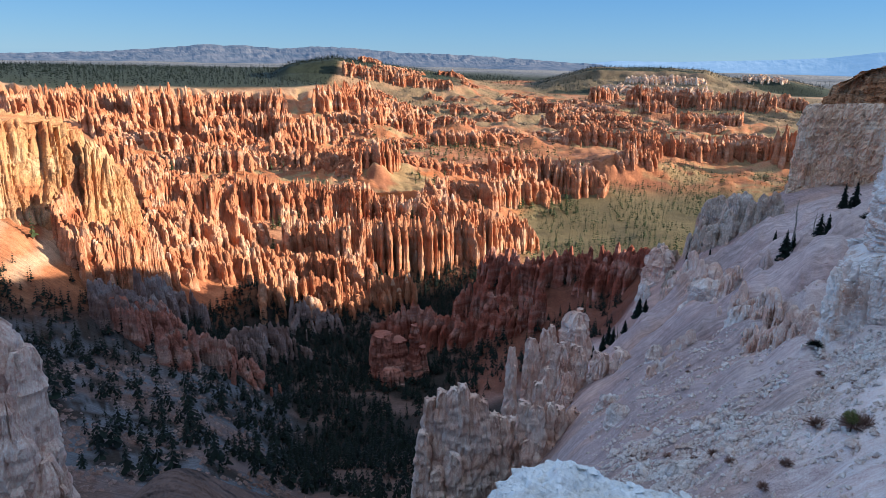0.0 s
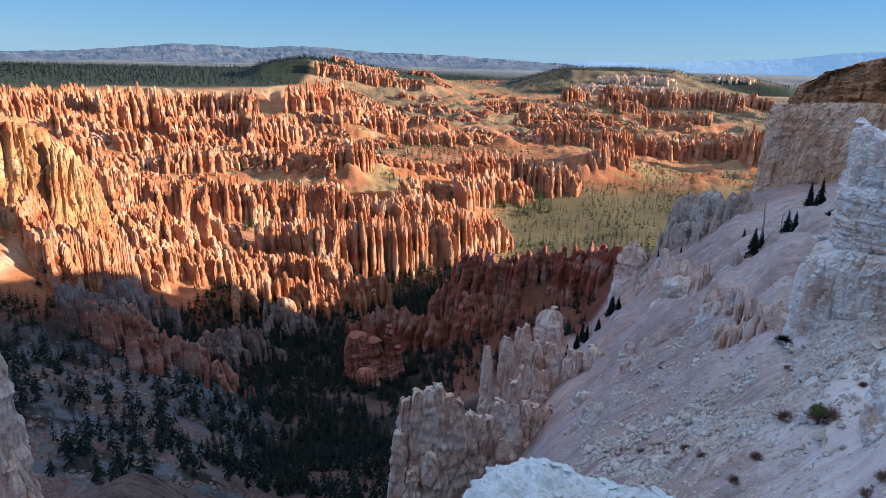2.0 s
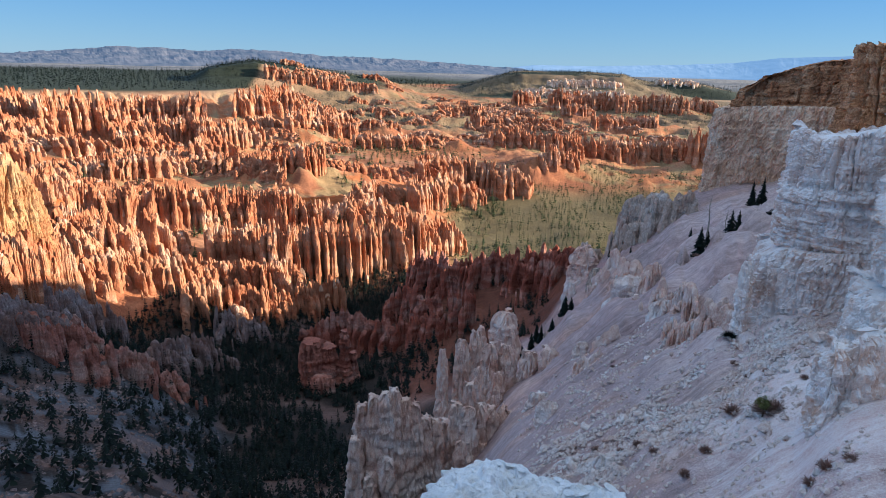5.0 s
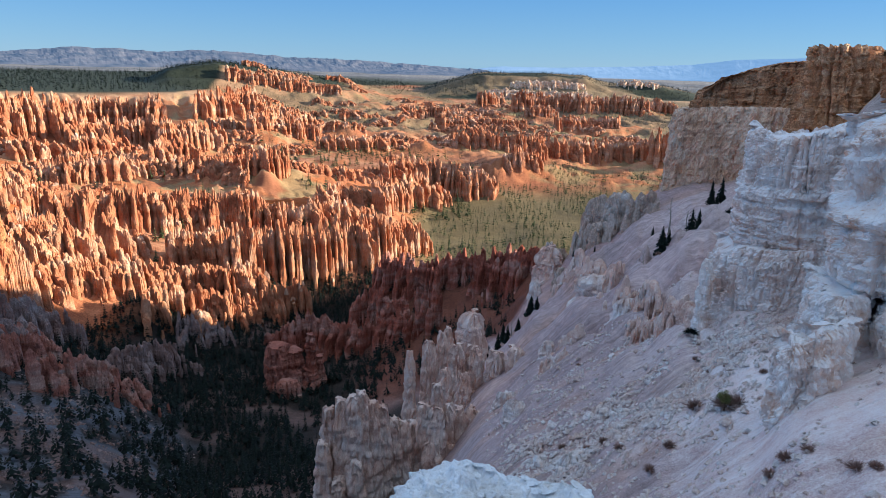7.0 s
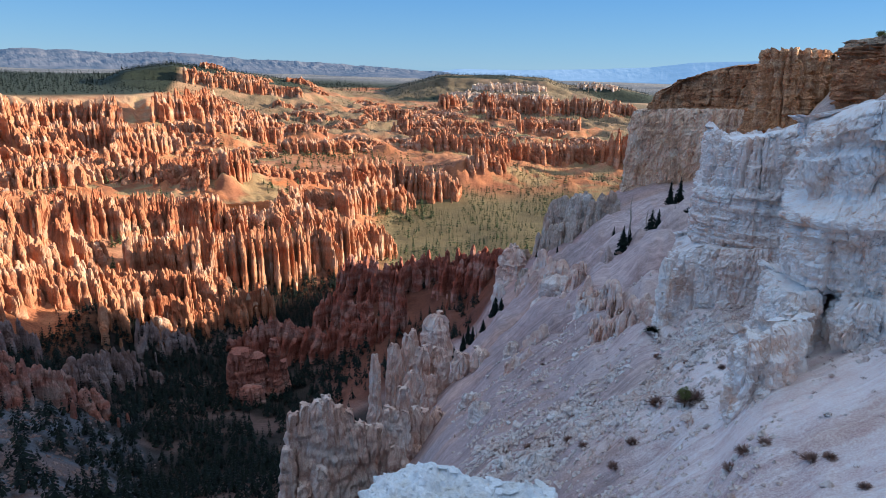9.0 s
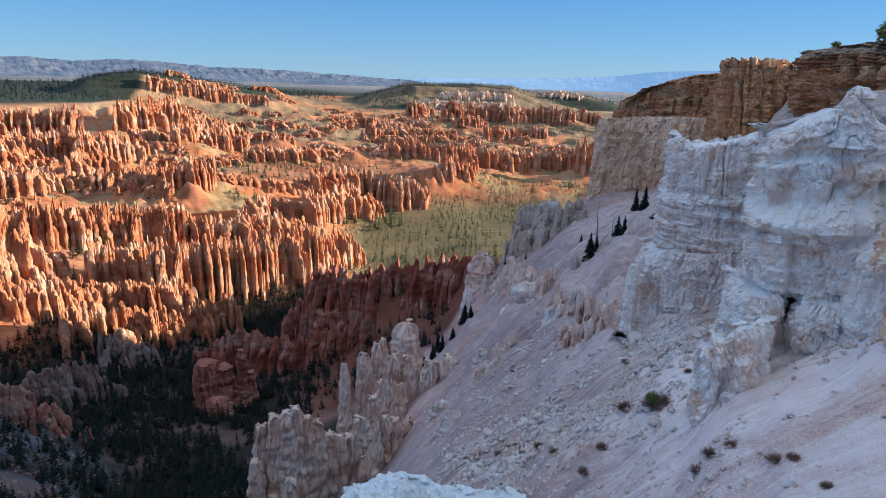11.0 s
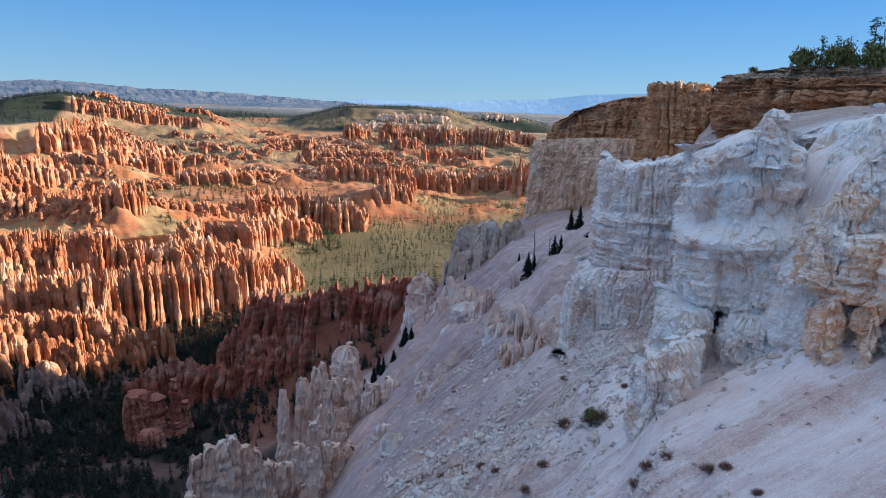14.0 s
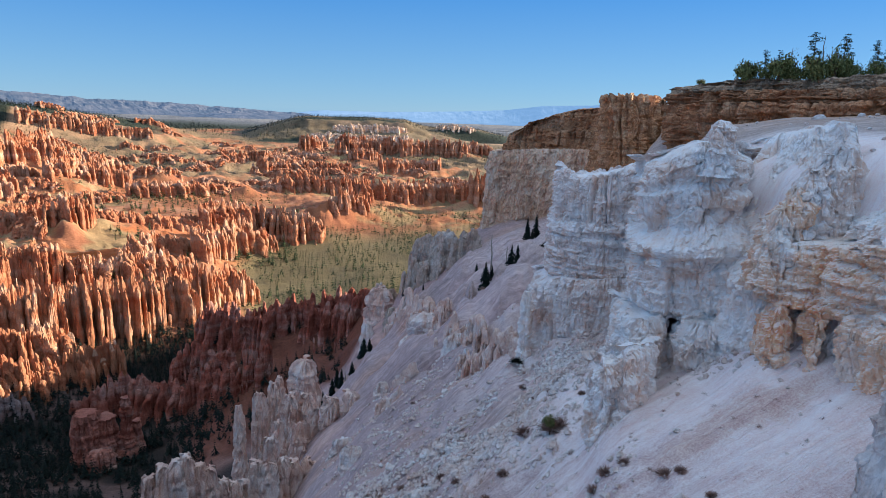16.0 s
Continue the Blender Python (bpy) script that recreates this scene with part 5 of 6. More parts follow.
def spur_shape(seed, along=34, rings=15):
    """A fin seen on end: fused columns stepping down along y, one unit wide, long and high."""
    g = np.random.default_rng(seed)
    u = np.linspace(0, 1, along)
    n = int(g.integers(3, 6))
    phase = u * n * 0.98 + 0.12 * np.sin(u * 9 + g.uniform(0, 6)) + 1
    k = np.floor(phase).astype(int)
    wave = np.abs(np.sin(np.pi * phase))
    each, broad = g.uniform(0.8, 1.06, 9)[k], g.uniform(0.7, 1.2, 9)[k]
    crest = (1 - g.uniform(0.15, 0.55) * u ** 1.6) * each * (0.84 + 0.16 * wave ** 0.35) * (1 - g.uniform(0, 0.12, along))
    thick = 0.5 * (0.5 + 0.5 * wave ** 0.4 * broad) * np.sqrt(np.maximum(1 - np.abs(2 * u - 1) ** 9, 0.1)) * g.uniform(0.78, 1.22, along)
    v = np.linspace(0, 1, rings) ** 0.8
    Z = v[:, None] * crest[None]
    beds = 1 + 0.5 * (step(0.3, 0.7, vnoise(Z * 9, np.full_like(Z, seed * 3.1) + 0.4 * k[None], 0, seed)) - 0.5)
    taper = np.interp(v, (0, 0.2, 0.6, 0.9, 0.97, 1), (1.5, 1.2, 1.0, 0.8, 0.58, 0.26))
    bow = 0.2 * np.sin(u * g.uniform(1.5, 4) + g.uniform(0, 6))
    sides = [np.stack([bow[None] + sign * thick[None] * taper[:, None] * beds * g.uniform(0.87, 1.13, (rings, along)),
                       u[None] * (1.12 - 0.12 * v[:, None]) - 0.06 + g.uniform(-0.014, 0.014, (rings, along)), Z + g.uniform(-0.012, 0.012, Z.shape)], -1) for sign in (1, -1)]
    return walled(sides)


def walled(sides):
    """Closes two rows of sheets, one on either side of a crest, into verts and quads."""
    rings, along = sides[0].shape[:2]
    loop = np.concatenate([sides[0], sides[1][:, ::-1]], 1)
    n = 2 * along
    idx = np.arange(rings * n).reshape(rings, n)
    nx = np.roll(idx, -1, 1)
    quads = np.stack([idx[:-1], nx[:-1], nx[1:], idx[1:]], -1).reshape(-1, 4)
    top = idx[-1]
    cap = np.array([(top[k], top[k + 1], top[n - 2 - k], top[n - 1 - k]) for k in range(along - 1)])
    return loop.reshape(-1, 3), np.vstack([quads, cap])


def curtain(px, py, foot, h, tx, ty, w, seed, rings=14):
    """The fused wall behind a rank: columns w metres wide along a line in plan, with a ragged crest."""
    g = np.random.default_rng(seed)
    s = np.r_[0, np.cumsum(np.hypot(np.diff(px), np.diff(py)))]
    phase = s / w + 0.8 * (fbm(s / w / 3, 0 * s, 0, 2, seed) - 0.5) * 2 + 3
    k = np.floor(phase).astype(int)
    each, broad = g.uniform(0.72, 1.06, k.max() + 2)[k], g.uniform(0.6, 1.3, k.max() + 2)[k]
    each = each * (1 - 0.4 * (g.uniform(size=k.max() + 2) < 0.14)[k])
    wave = np.abs(np.sin(np.pi * phase))
    ends = np.sqrt(np.clip(np.minimum(s, s[-1] - s) / (1.2 * w), 0.06, 1))
    crest = h * each * (0.82 + 0.18 * wave ** 0.35) * (1 - g.uniform(0, 0.1, len(s))) * (0.6 + 0.4 * ends)
    thick = w * (0.3 + 0.34 * wave ** 0.45 * broad) * ends * g.uniform(0.74, 1.26, len(s))
    v = np.linspace(0, 1, rings) ** 0.85
    Z = foot[None] - 6 + (crest + 6)[None] * v[:, None]
    beds = 1 + 0.55 * (step(0.3, 0.7, vnoise(Z / 2.4, np.full_like(Z, seed * 1.7) + 0.4 * k[None], 0, seed + 1)) - 0.5)
    taper = np.interp(v, (0, 0.3, 0.6, 0.9, 0.97, 1), (2.0, 1.35, 1.0, 0.72, 0.55, 0.25))
    sides = []
    for sign in (1, -1):
        out = sign * thick[None] * taper[:, None] * beds * g.uniform(0.87, 1.13, Z.shape)
        sides.append(np.stack([px[None] - ty[None] * out, py[None] + tx[None] * out, Z + g.uniform(-0.15, 0.15, Z.shape)], -1))
    return walled(sides)


def tipped(me, rock, tips, share):
    """Gives the faces near each crest the paler rock of the tips."""
    me.materials.append(rock)
    me.materials.append(tips)
    z = np.empty(len(me.polygons) * 3, np.float32)
    me.polygons.foreach_get("center", z)
    z = z[2::3]
    me.polygons.foreach_set("material_index", (z > share).astype(np.int32))


SPURS = [spur_shape(s + 300) for s in range(18)]
spur_meshes, spire_meshes = {}, {}


def hoodoo_rank(rank, rocks, label, group, seed, deep=3.2, pale=0.26):
    """A wall of hoodoos along a line: the fused wall, fins stepping down from it, and spires before it."""
    g = np.random.default_rng(seed)
    rock, tips = rocks
    r0 = float(np.mean([k[1] for k in rank]))
    w = 2.7 + 0.0017 * r0 if r0 > 340 else 0.9 + 0.0085 * r0
    px, py, ph, tx, ty = rank_line(rank, w / 6)
    name = "hoodoo_ridge" if r0 > 280 else "ledge"
    me = mesh_of(name, *curtain(px, py, height(px, py), ph, tx, ty, w, seed))
    me.materials.append(rock)
    base = tagged(new(name, me), label, "hoodoos" if r0 > 280 else "outcrop", group)

    def piece(name, pool, shapes, x, y, z, turn, size, share):
        key = (int(g.integers(0, len(shapes))), rock.name, bool(g.uniform() < pale))
        if key not in pool:
            pool[key] = mesh_of(name, *shapes[key[0]])
            tipped(pool[key], rock, tips, share if key[2] else 2.0)
        ob = new(name, pool[key])
        ob.parent = base
        ob.matrix_world = Matrix.LocRotScale((x, y, z), Euler((0, 0, turn)), size)

    px, py, ph, tx, ty = rank_line(rank, w * 1.3)
    n = len(px)
    away = np.sign(tx * py - ty * px)
    nx, ny = ty * away, -tx * away  # towards the open side
    x, y = px + g.normal(0, 0.25 * w, n), py + g.normal(0, 0.25 * w, n)
    long, wide = w * deep * g.uniform(0.5, 1.6, n), w * g.uniform(0.65, 1.4, n)
    tall = ph * np.where(g.uniform(size=n) < 0.85, g.uniform(0.74, 1.06, n), g.uniform(0.35, 0.65, n))
    here = height(x, y)
    low = np.minimum(here, height(x + nx * long, y + ny * long)) - 2
    turn = np.arctan2(-nx, ny) + g.normal(0, 0.3, n)
    for k in range(n):
        piece("hoodoo" if r0 > 280 else "block", spur_meshes, SPURS, x[k], y[k], low[k], turn[k], (wide[k], long[k], here[k] + tall[k] - low[k]), 0.76)
    m = 2 if r0 < 720 else 1
    q = np.repeat(np.arange(n), m)[g.uniform(size=n * m) < 0.3]
    f, o = g.uniform(0.5, 1.5, len(q)) * long[q], g.normal(0, 0.6 * w, len(q))
    x, y = px[q] + nx[q] * f + tx[q] * o, py[q] + ny[q] * f + ty[q] * o
    for x, y, z, d, h, t in zip(x, y, height(x, y), w * g.uniform(0.18, 0.4, len(q)), ph[q] * g.uniform(0.18, 0.55, len(q)), g.uniform(0, 6.28, len(q))):
        piece("spire", spire_meshes, SHAPES, x, y, z - 2.5, t, (d, d, h + 2.5), 0.74)


# shaded ranks take the rocks whose colour already carries the shade
SUNLIT, SHADED_RED, SHADED_PINK = (hoodoo_rock, hoodoo_tops), (shaded_red_rock, shaded_rose_rock), (shaded_pink_rock, shaded_pink_rock)
for n, (ranks, rocks, label, group) in enumerate((
        (RIM_RANKS, SUNLIT, "orange hoodoo wall with pale tips below the plateau rim", "hoodoo walls below the rim"),
        (UPPER_RANKS, SUNLIT, "orange hoodoo wall in the upper amphitheatre", "hoodoo walls of the amphitheatre"),
        (MIDDLE_RANKS, SUNLIT, "orange hoodoo wall above bare talus slopes", "hoodoo walls of the amphitheatre"),
        (RIGHT_RANKS, SUNLIT, "orange hoodoo wall beside the wooded flat", "hoodoo walls of the amphitheatre"),
        (GREAT_WALL, SUNLIT, "tall sunlit wall of orange hoodoos and fins", "great hoodoo walls"),
        (GREAT_FRONT, SUNLIT, "foremost sunlit wall of orange hoodoos", "great hoodoo walls"),
        (RED_PILLARS, SUNLIT, "cluster of red-orange pillars on the talus", "red pillars"),
        (FAR_RANKS, SUNLIT, "far orange hoodoo scarp across the canyon", "far hoodoo scarps"),
        (BUTTE_RANKS, SUNLIT, "far fluted scarp under a wooded butte", "far hoodoo scarps"),
        (MESA_RANKS, (buff_rock, hoodoo_tops), "pale cliff band round the top of a far mesa", "mesa cliffs"),
        (LOW_RANKS, SUNLIT, "low weathered orange hoodoo ridge among brushy slopes", "low hoodoo ridges"),
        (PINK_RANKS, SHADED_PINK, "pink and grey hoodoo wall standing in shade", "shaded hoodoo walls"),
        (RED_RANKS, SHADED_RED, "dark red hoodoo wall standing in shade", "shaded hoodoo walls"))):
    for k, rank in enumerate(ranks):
        hoodoo_rank(rank, (shaded_rose_rock, shaded_pink_rock) if rocks is SHADED_PINK and k % 2 else rocks, label, group, 5000 + 100 * n + k)
for k, rank in enumerate((((20.6, 318, 19), (21.8, 308, 18), (22.8, 303, 17), (24.6, 290, 14), (26.6, 284, 8)), ((20.9, 300, 12), (23.2, 292, 9)), ((17.4, 331, 21), (18.4, 334, 19), (19.4, 338, 13)))):
    hoodoo_rank(rank, (grey_rock, grey_rock), "grey fluted hoodoo wall at the edge of the slope", "grey hoodoo walls", 6300 + k, 1.2)
for k, rank in enumerate((((19.9, 277, 7), (22.0, 231, 7), (24.0, 195, 6)), ((24.4, 177, 5), (27.6, 133, 4.4)), ((26.0, 131, 4.5), (28.4, 117, 4.6), (30.9, 109, 3.3)), ((19.0, 145, 3.3), (20.7, 141, 3.1)), ((20.4, 151, 4.9), (21.5, 149, 4.6)))):
    hoodoo_rank(rank, (pale_rock, white_rock), "tan limestone ledge breaking through the scree slope", "ledges on the slope", 6400 + k, 1.0)


# ---- trees ----
def conifer_shape(seed, levels, fans, thin=1.0):
    """Crown of a conifer, unit height: whorls of drooping boughs."""
    g = np.random.default_rng(seed)
    V, T = [], []
    for k in range(levels):
        u = (k + 0.5) / levels
        z = 0.12 + 0.88 * u
        rad = 0.15 * thin * (1 - u) ** 0.8 * g.uniform(0.75, 1.2) + 0.012
        for j in range(fans):
            a = 6.283 * (j + g.uniform(-0.4, 0.4)) / fans + k * 1.3
            rr, w = rad * g.uniform(0.55, 1.25), g.uniform(0.35, 0.6)
            drop = rr * g.uniform(0.2, 0.6)
            n = len(V)
            V += [(0, 0, z + 0.05 * (1 - u) + 0.02), (rr * math.cos(a - w), rr * math.sin(a - w), z - drop * 0.6), (1.15 * rr * math.cos(a), 1.15 * rr * math.sin(a), z - drop), (rr * math.cos(a + w), rr * math.sin(a + w), z - drop * 0.5)]
            T += [(n, n + 1, n + 2), (n, n + 2, n + 3)]
    n = len(V)
    V += [(0.012, 0, 0.95), (-0.006, 0.01, 0.95), (-0.006, -0.01, 0.95), (0, 0, 1.04)]
    T += [(n, n + 1, n + 3), (n + 1, n + 2, n + 3), (n + 2, n, n + 3)]
    return np.array(V, float), np.array(T)


def trunk_shape(sides=6, r0=0.018, r1=0.004, top=0.97):
    a = np.linspace(0, 6.283, sides, endpoint=False)
    V = np.vstack([np.stack([r * np.cos(a), r * np.sin(a), np.full(sides, z)], 1) for r, z in ((r0 * 1.4, -0.04), (r0, 0.06), ((r0 + r1) / 2, 0.5), (r1, top))])
    idx = np.arange(4 * sides).reshape(4, sides)
    nx = np.roll(idx, -1, 1)
    return V, np.stack([idx[:-1], nx[:-1], nx[1:], idx[1:]], -1).reshape(-1, 4)


TINY = [conifer_shape(s, 4, 4, 1.2) for s in range(5)]
SMALL = [conifer_shape(s + 10, 7, 5, 1.15) for s in range(6)]
LARGE = [conifer_shape(s + 20, 22, 9) for s in range(6)]
TRUNK = trunk_shape()


def woods(name, mat, label, b0, b1, r0, r1, gap, chance, tall, shapes, seed, trunks=True):
    X, Y, b, r, g = spots(b0, b1, r0, r1, gap, seed)
    ok = g.uniform(size=X.size) < chance(X, Y, b, r)
    X, Y = X[ok], Y[ok]
    Z = height(X, Y)
    crowns, stems = Soup(), Soup()
    for x, y, z, h, k, t in zip(X, Y, Z, g.uniform(*tall, X.size), g.integers(0, len(shapes), X.size), g.uniform(0, 6.28, X.size)):
        w = h * g.uniform(0.8, 1.25)
        crowns.add(turned(shapes[k][0], x, y, z, w, h, t), shapes[k][1])
        if trunks:
            stems.add(turned(TRUNK[0], x, y, z, h, h, t), TRUNK[1])
    if not crowns.v:
        return 0
    ob = tagged(part(name, crowns.mesh(name), mat), label, "trees", kind="stuff")
    if trunks:
        part("trunks", stems.mesh("trunks"), bark, ob)
    return X.size


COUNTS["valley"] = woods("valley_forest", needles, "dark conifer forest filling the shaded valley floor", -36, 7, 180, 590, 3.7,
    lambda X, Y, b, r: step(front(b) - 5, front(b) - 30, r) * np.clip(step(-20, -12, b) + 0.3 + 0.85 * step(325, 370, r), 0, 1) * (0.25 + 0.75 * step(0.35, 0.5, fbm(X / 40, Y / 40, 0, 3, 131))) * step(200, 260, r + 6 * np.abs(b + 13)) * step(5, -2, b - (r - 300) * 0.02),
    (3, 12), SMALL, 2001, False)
COUNTS["flat"] = woods("flat_woods", flat_needles, "scattered sunlit pines over the open flat", 5, 28, 590, 1080, 6.5,
    lambda X, Y, b, r: 0.95 * step(0.3, 0.55, fbm(X / 45, Y / 45, 0, 4, 137, 0.6)) * (1 - step(0.35, 0.6, np.exp(-((b - 13.5) / 5) ** 2 - ((r - 985) / 60) ** 2))), (3, 12), TINY, 2003, False)
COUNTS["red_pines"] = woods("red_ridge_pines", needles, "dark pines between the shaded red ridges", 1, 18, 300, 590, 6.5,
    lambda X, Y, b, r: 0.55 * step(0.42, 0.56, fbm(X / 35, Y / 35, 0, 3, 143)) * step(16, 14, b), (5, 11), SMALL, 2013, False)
COUNTS["grove"] = woods("grove", flat_needles, "pine grove among the orange ridges", -6, 14, 980, 1260, 9,
    lambda X, Y, b, r: 0.9 * np.exp(-((b - 2.5) / 5) ** 2 - ((r - 1120) / 90) ** 2), (9, 17), TINY, 2005, False)
COUNTS["among"] = woods("scattered_pines", flat_needles, "pines scattered between the hoodoos", -36, 12, 430, 1100, 11,
    lambda X, Y, b, r: 0.6 * step(0.5, 0.25, fins(X, Y)) * step(front(b), front(b) + 20, r) * step(0.45, 0.55, fbm(X / 90, Y / 90, 0, 3, 139)), (7, 16), SMALL, 2007)
COUNTS["plateau"] = woods("plateau_forest", needles, "dense pine forest on the plateau", -40, 6, 1110, 2800, 20,
    lambda X, Y, b, r: 0.9 * step(10, 60, r - np.interp(b, (-46, -34, -22, -12, -5, 8), (1100, 1110, 1335, 1455, 2150, 2300))), (8, 17), TINY, 2009, False)
# dense trees at bearings 7 to 13 also darken the butte's shaded side
COUNTS["far_woods"] = woods("far_woods", needles, "thin woods on the far ridges and buttes", -12, 28, 1400, 2750, 12,
    lambda X, Y, b, r: 0.6 * step(0.5, 0.58, fbm(X / 220, Y / 220, 0, 3, 141)) + 0.8 * step(1890, 1920, r) * step(3, -1, b) * step(-14, -12, b) + 0.8 * step(7, 9, b) * step(13, 11, b) * step(2150, 2200, r) + 0.9 * step(7, 9, b) * step(2325, 2345, r), (6, 12), TINY, 2011, False)
COUNTS["brush"] = woods("far_brush", flat_needles, "pinyon and brush speckling the far badlands", -9, 27, 1240, 2350, 13,
    lambda X, Y, b, r: 0.85 * step(0.44, 0.54, fbm(X / 130, Y / 130, 0, 5, 127, 0.6)) + 0.06, (4, 9), TINY, 2015, False)


# ---- boulders, scree and outcrops on the slope ----
def boulder_shape(seed, n=3):
    """A rough angular block of unit size."""
    bm = bmesh.new()
    bmesh.ops.create_icosphere(bm, subdivisions=1 if n < 3 else 2, radius=0.5)
    g = np.random.default_rng(seed)
    planes = [Vector(g.normal(size=3)).normalized() for _ in range(9)]
    depth = [g.uniform(0.26, 0.44) for _ in planes]
    for v in bm.verts:
        for p, d in zip(planes, depth):
            over = v.co.dot(p) - d
            if over > 0:
                v.co -= p * over
        v.co *= 1 + g.uniform(-0.05, 0.05)
        v.co.z *= 0.75
    co = np.array([v.co for v in bm.verts])
    bm.verts.index_update()
    faces = np.array([[v.index for v in f.verts] for f in bm.faces])
    bm.free()
    return co, faces


BLOCKS = [boulder_shape(s) for s in range(8)]


def chip_shape(seed):
    """A small angular stone of eight faces."""
    g = np.random.default_rng(seed)
    v = np.array([(1, 0, 0), (0, 1, 0), (-1, 0, 0), (0, -1, 0), (0, 0, 1), (0, 0, -1)], float) * g.uniform(0.3, 0.6, (6, 1)) + g.uniform(-0.12, 0.12, (6, 3))
    return v, np.array([(0, 1, 4), (1, 2, 4), (2, 3, 4), (3, 0, 4), (1, 0, 5), (2, 1, 5), (3, 2, 5), (0, 3, 5)])


CHIPS = [chip_shape(s + 20) for s in range(8)]
block_meshes = []
for co, faces in BLOCKS:
    me = mesh_of("boulder", co, faces)
    me.materials.append(white_rock)
    block_meshes.append(me)


def strew(count, b0, b1, r0, r1, seed, where):
    g = np.random.default_rng(seed)
    b, r = g.uniform(b0, b1, count), r0 + (r1 - r0) * g.uniform(0, 1, count) ** 1.1
    x, y = r * np.sin(np.radians(b)), r * np.cos(np.radians(b))
    ok = g.uniform(size=count) < where(x, y, b, r)
    return x[ok], y[ok], height(x[ok], y[ok]), g


def scree_belt(x, y, b, r):
    side = 0.1 * x + 0.995 * y
    return (0.1 + 0.9 * np.exp(-((side - 77) / 10) ** 2) * step(43, 35, b)) * step(0.3, 0.55, fbm(x / 6, y / 6, 0, 3, 311)) * step(13, 17, b) * step(66, 62, b) * (1 - 0.97 * step(38, 42, b) * step(64, 58, r))


X, Y, Z, g = strew(1400, 14, 56, 38, 160, 3001, scree_belt)
for x, y, z in list(zip(X, Y, Z))[:280]:
    s = 0.45 + 1.5 * g.uniform() ** 3
    ob = new("boulder", block_meshes[int(g.integers(0, 8))])
    ob.matrix_world = Matrix.LocRotScale((x, y, z + 0.12 * s), Euler(g.uniform(-0.4, 0.4, 2).tolist() + [float(g.uniform(0, 6.28))]), (s * g.uniform(0.8, 1.5), s * g.uniform(0.8, 1.3), s))
    tagged(ob, "pale angular limestone boulder lying on the scree slope", "boulder", "boulders on the slope")
soup = Soup()
X, Y, Z, g = strew(170000, 13, 58, 38, 150, 3003, lambda x, y, b, r: np.clip(1.7 * scree_belt(x, y, b, r) + 0.02 * step(40, 36, b), 0, 1) * (lay(b, r) < -11))
for x, y, z, s, k, t in zip(X, Y, Z, 0.12 + 0.75 * g.uniform(size=X.size) ** 3.2, g.integers(0, 8, X.size), g.uniform(0, 6.28, X.size)):
    soup.add(turned(CHIPS[k][0], x, y, z + 0.05 * s, s * 1.3, s, t), CHIPS[k][1])
tagged(part("scree", soup.mesh("scree"), white_rock), "loose pale limestone scree strewn over the slope", "scree", kind="stuff")
soup = Soup()
X, Y, Z, g = strew(11000, -35, -9, 150, 400, 3011, lambda x, y, b, r: step(-9, -16, b) * step(400, 340, r) * step(0.4, 0.6, fbm(x / 14, y / 14, 0, 4, 317)))
for x, y, z, s, k, t in zip(X, Y, Z, 0.4 + 2.0 * g.uniform(size=X.size) ** 3, g.integers(0, 8, X.size), g.uniform(0, 6.28, X.size)):
    soup.add(turned(CHIPS[k][0], x, y, z + 0.05 * s, s * 1.4, s, t), CHIPS[k][1])
tagged(part("rubble", soup.mesh("rubble"), shaded_pink_rock), "grey boulder rubble on the shaded valley side", "rubble", kind="stuff")
for b, r, w, h, mat in ((22.2, 205, 5.5, 8, white_rock), (23.4, 200, 4, 6, white_rock), (24.6, 150, 3.0, 7, white_rock), (25.4, 148, 3.6, 5, white_rock), (26.6, 150, 4.2, 5, white_rock), (19.8, 160, 2.6, 4.5, white_rock), (18.6, 172, 2.4, 4, white_rock),
                        (15.2, 140, 2.4, 5, white_rock), (16.2, 118, 2.2, 4, white_rock), (19.2, 290, 3, 12, grey_rock), (17.2, 300, 4, 14, white_rock), (21.5, 75, 1.2, 2.2, white_rock), (23.0, 70, 1.4, 1.6, white_rock)):
    cx, cy = at(b, r)
    z = float(height(np.array([cx]), np.array([cy]))[0])
    ring = [(cx + w * (1 + 0.25 * math.sin(2 * a + b)) * math.cos(a), cy + 0.8 * w * math.sin(a)) for a in np.linspace(0, 2 * math.pi, 9)[:-1]]
    mass("outcrop", mat, "tan weathered limestone outcrop breaking the scree slope", "outcrop", "outcrops on the slope", pts=ring, zb=z - h * 0.8, zt=z + h * 0.55, around=70, rings=36,
         profile=((0, -0.3 * w), (0.6, 0), (0.85, 0.15 * w), (1, 0.5 * w)), flute=0.22 * w, width=0.7 * w + 0.4, ledge=0.08 * w, bed=0.5 * h, lumps=0.18 * w, crown=0.2 * w, notch=0.2 * w, sharp=0.5, seed=int(b * 37))


# ---- shrubs and trees one could count ----
def shrub_shape(seed, count=560):
    """A dry rounded bush: many thin twigs from one foot."""
    g = np.random.default_rng(seed)
    V, T = [], []
    for _ in range(count):
        d = g.normal(size=3)
        d[2] = abs(d[2]) * 0.9 + 0.15
        d /= np.linalg.norm(d)
        tip = d * g.uniform(0.55, 1.0) * (1, 1, 0.85)
        mid = tip * g.uniform(0.25, 0.5)
        w = np.cross(d, g.normal(size=3))
        w = w / np.linalg.norm(w) * g.uniform(0.008, 0.022)
        n = len(V)
        V += [mid - w, mid + w, tip + 0.6 * w, tip - 0.6 * w]
        T += [(n, n + 1, n + 2, n + 3)]
    return np.array(V) * 0.5, np.array(T)


shrub_meshes = {}
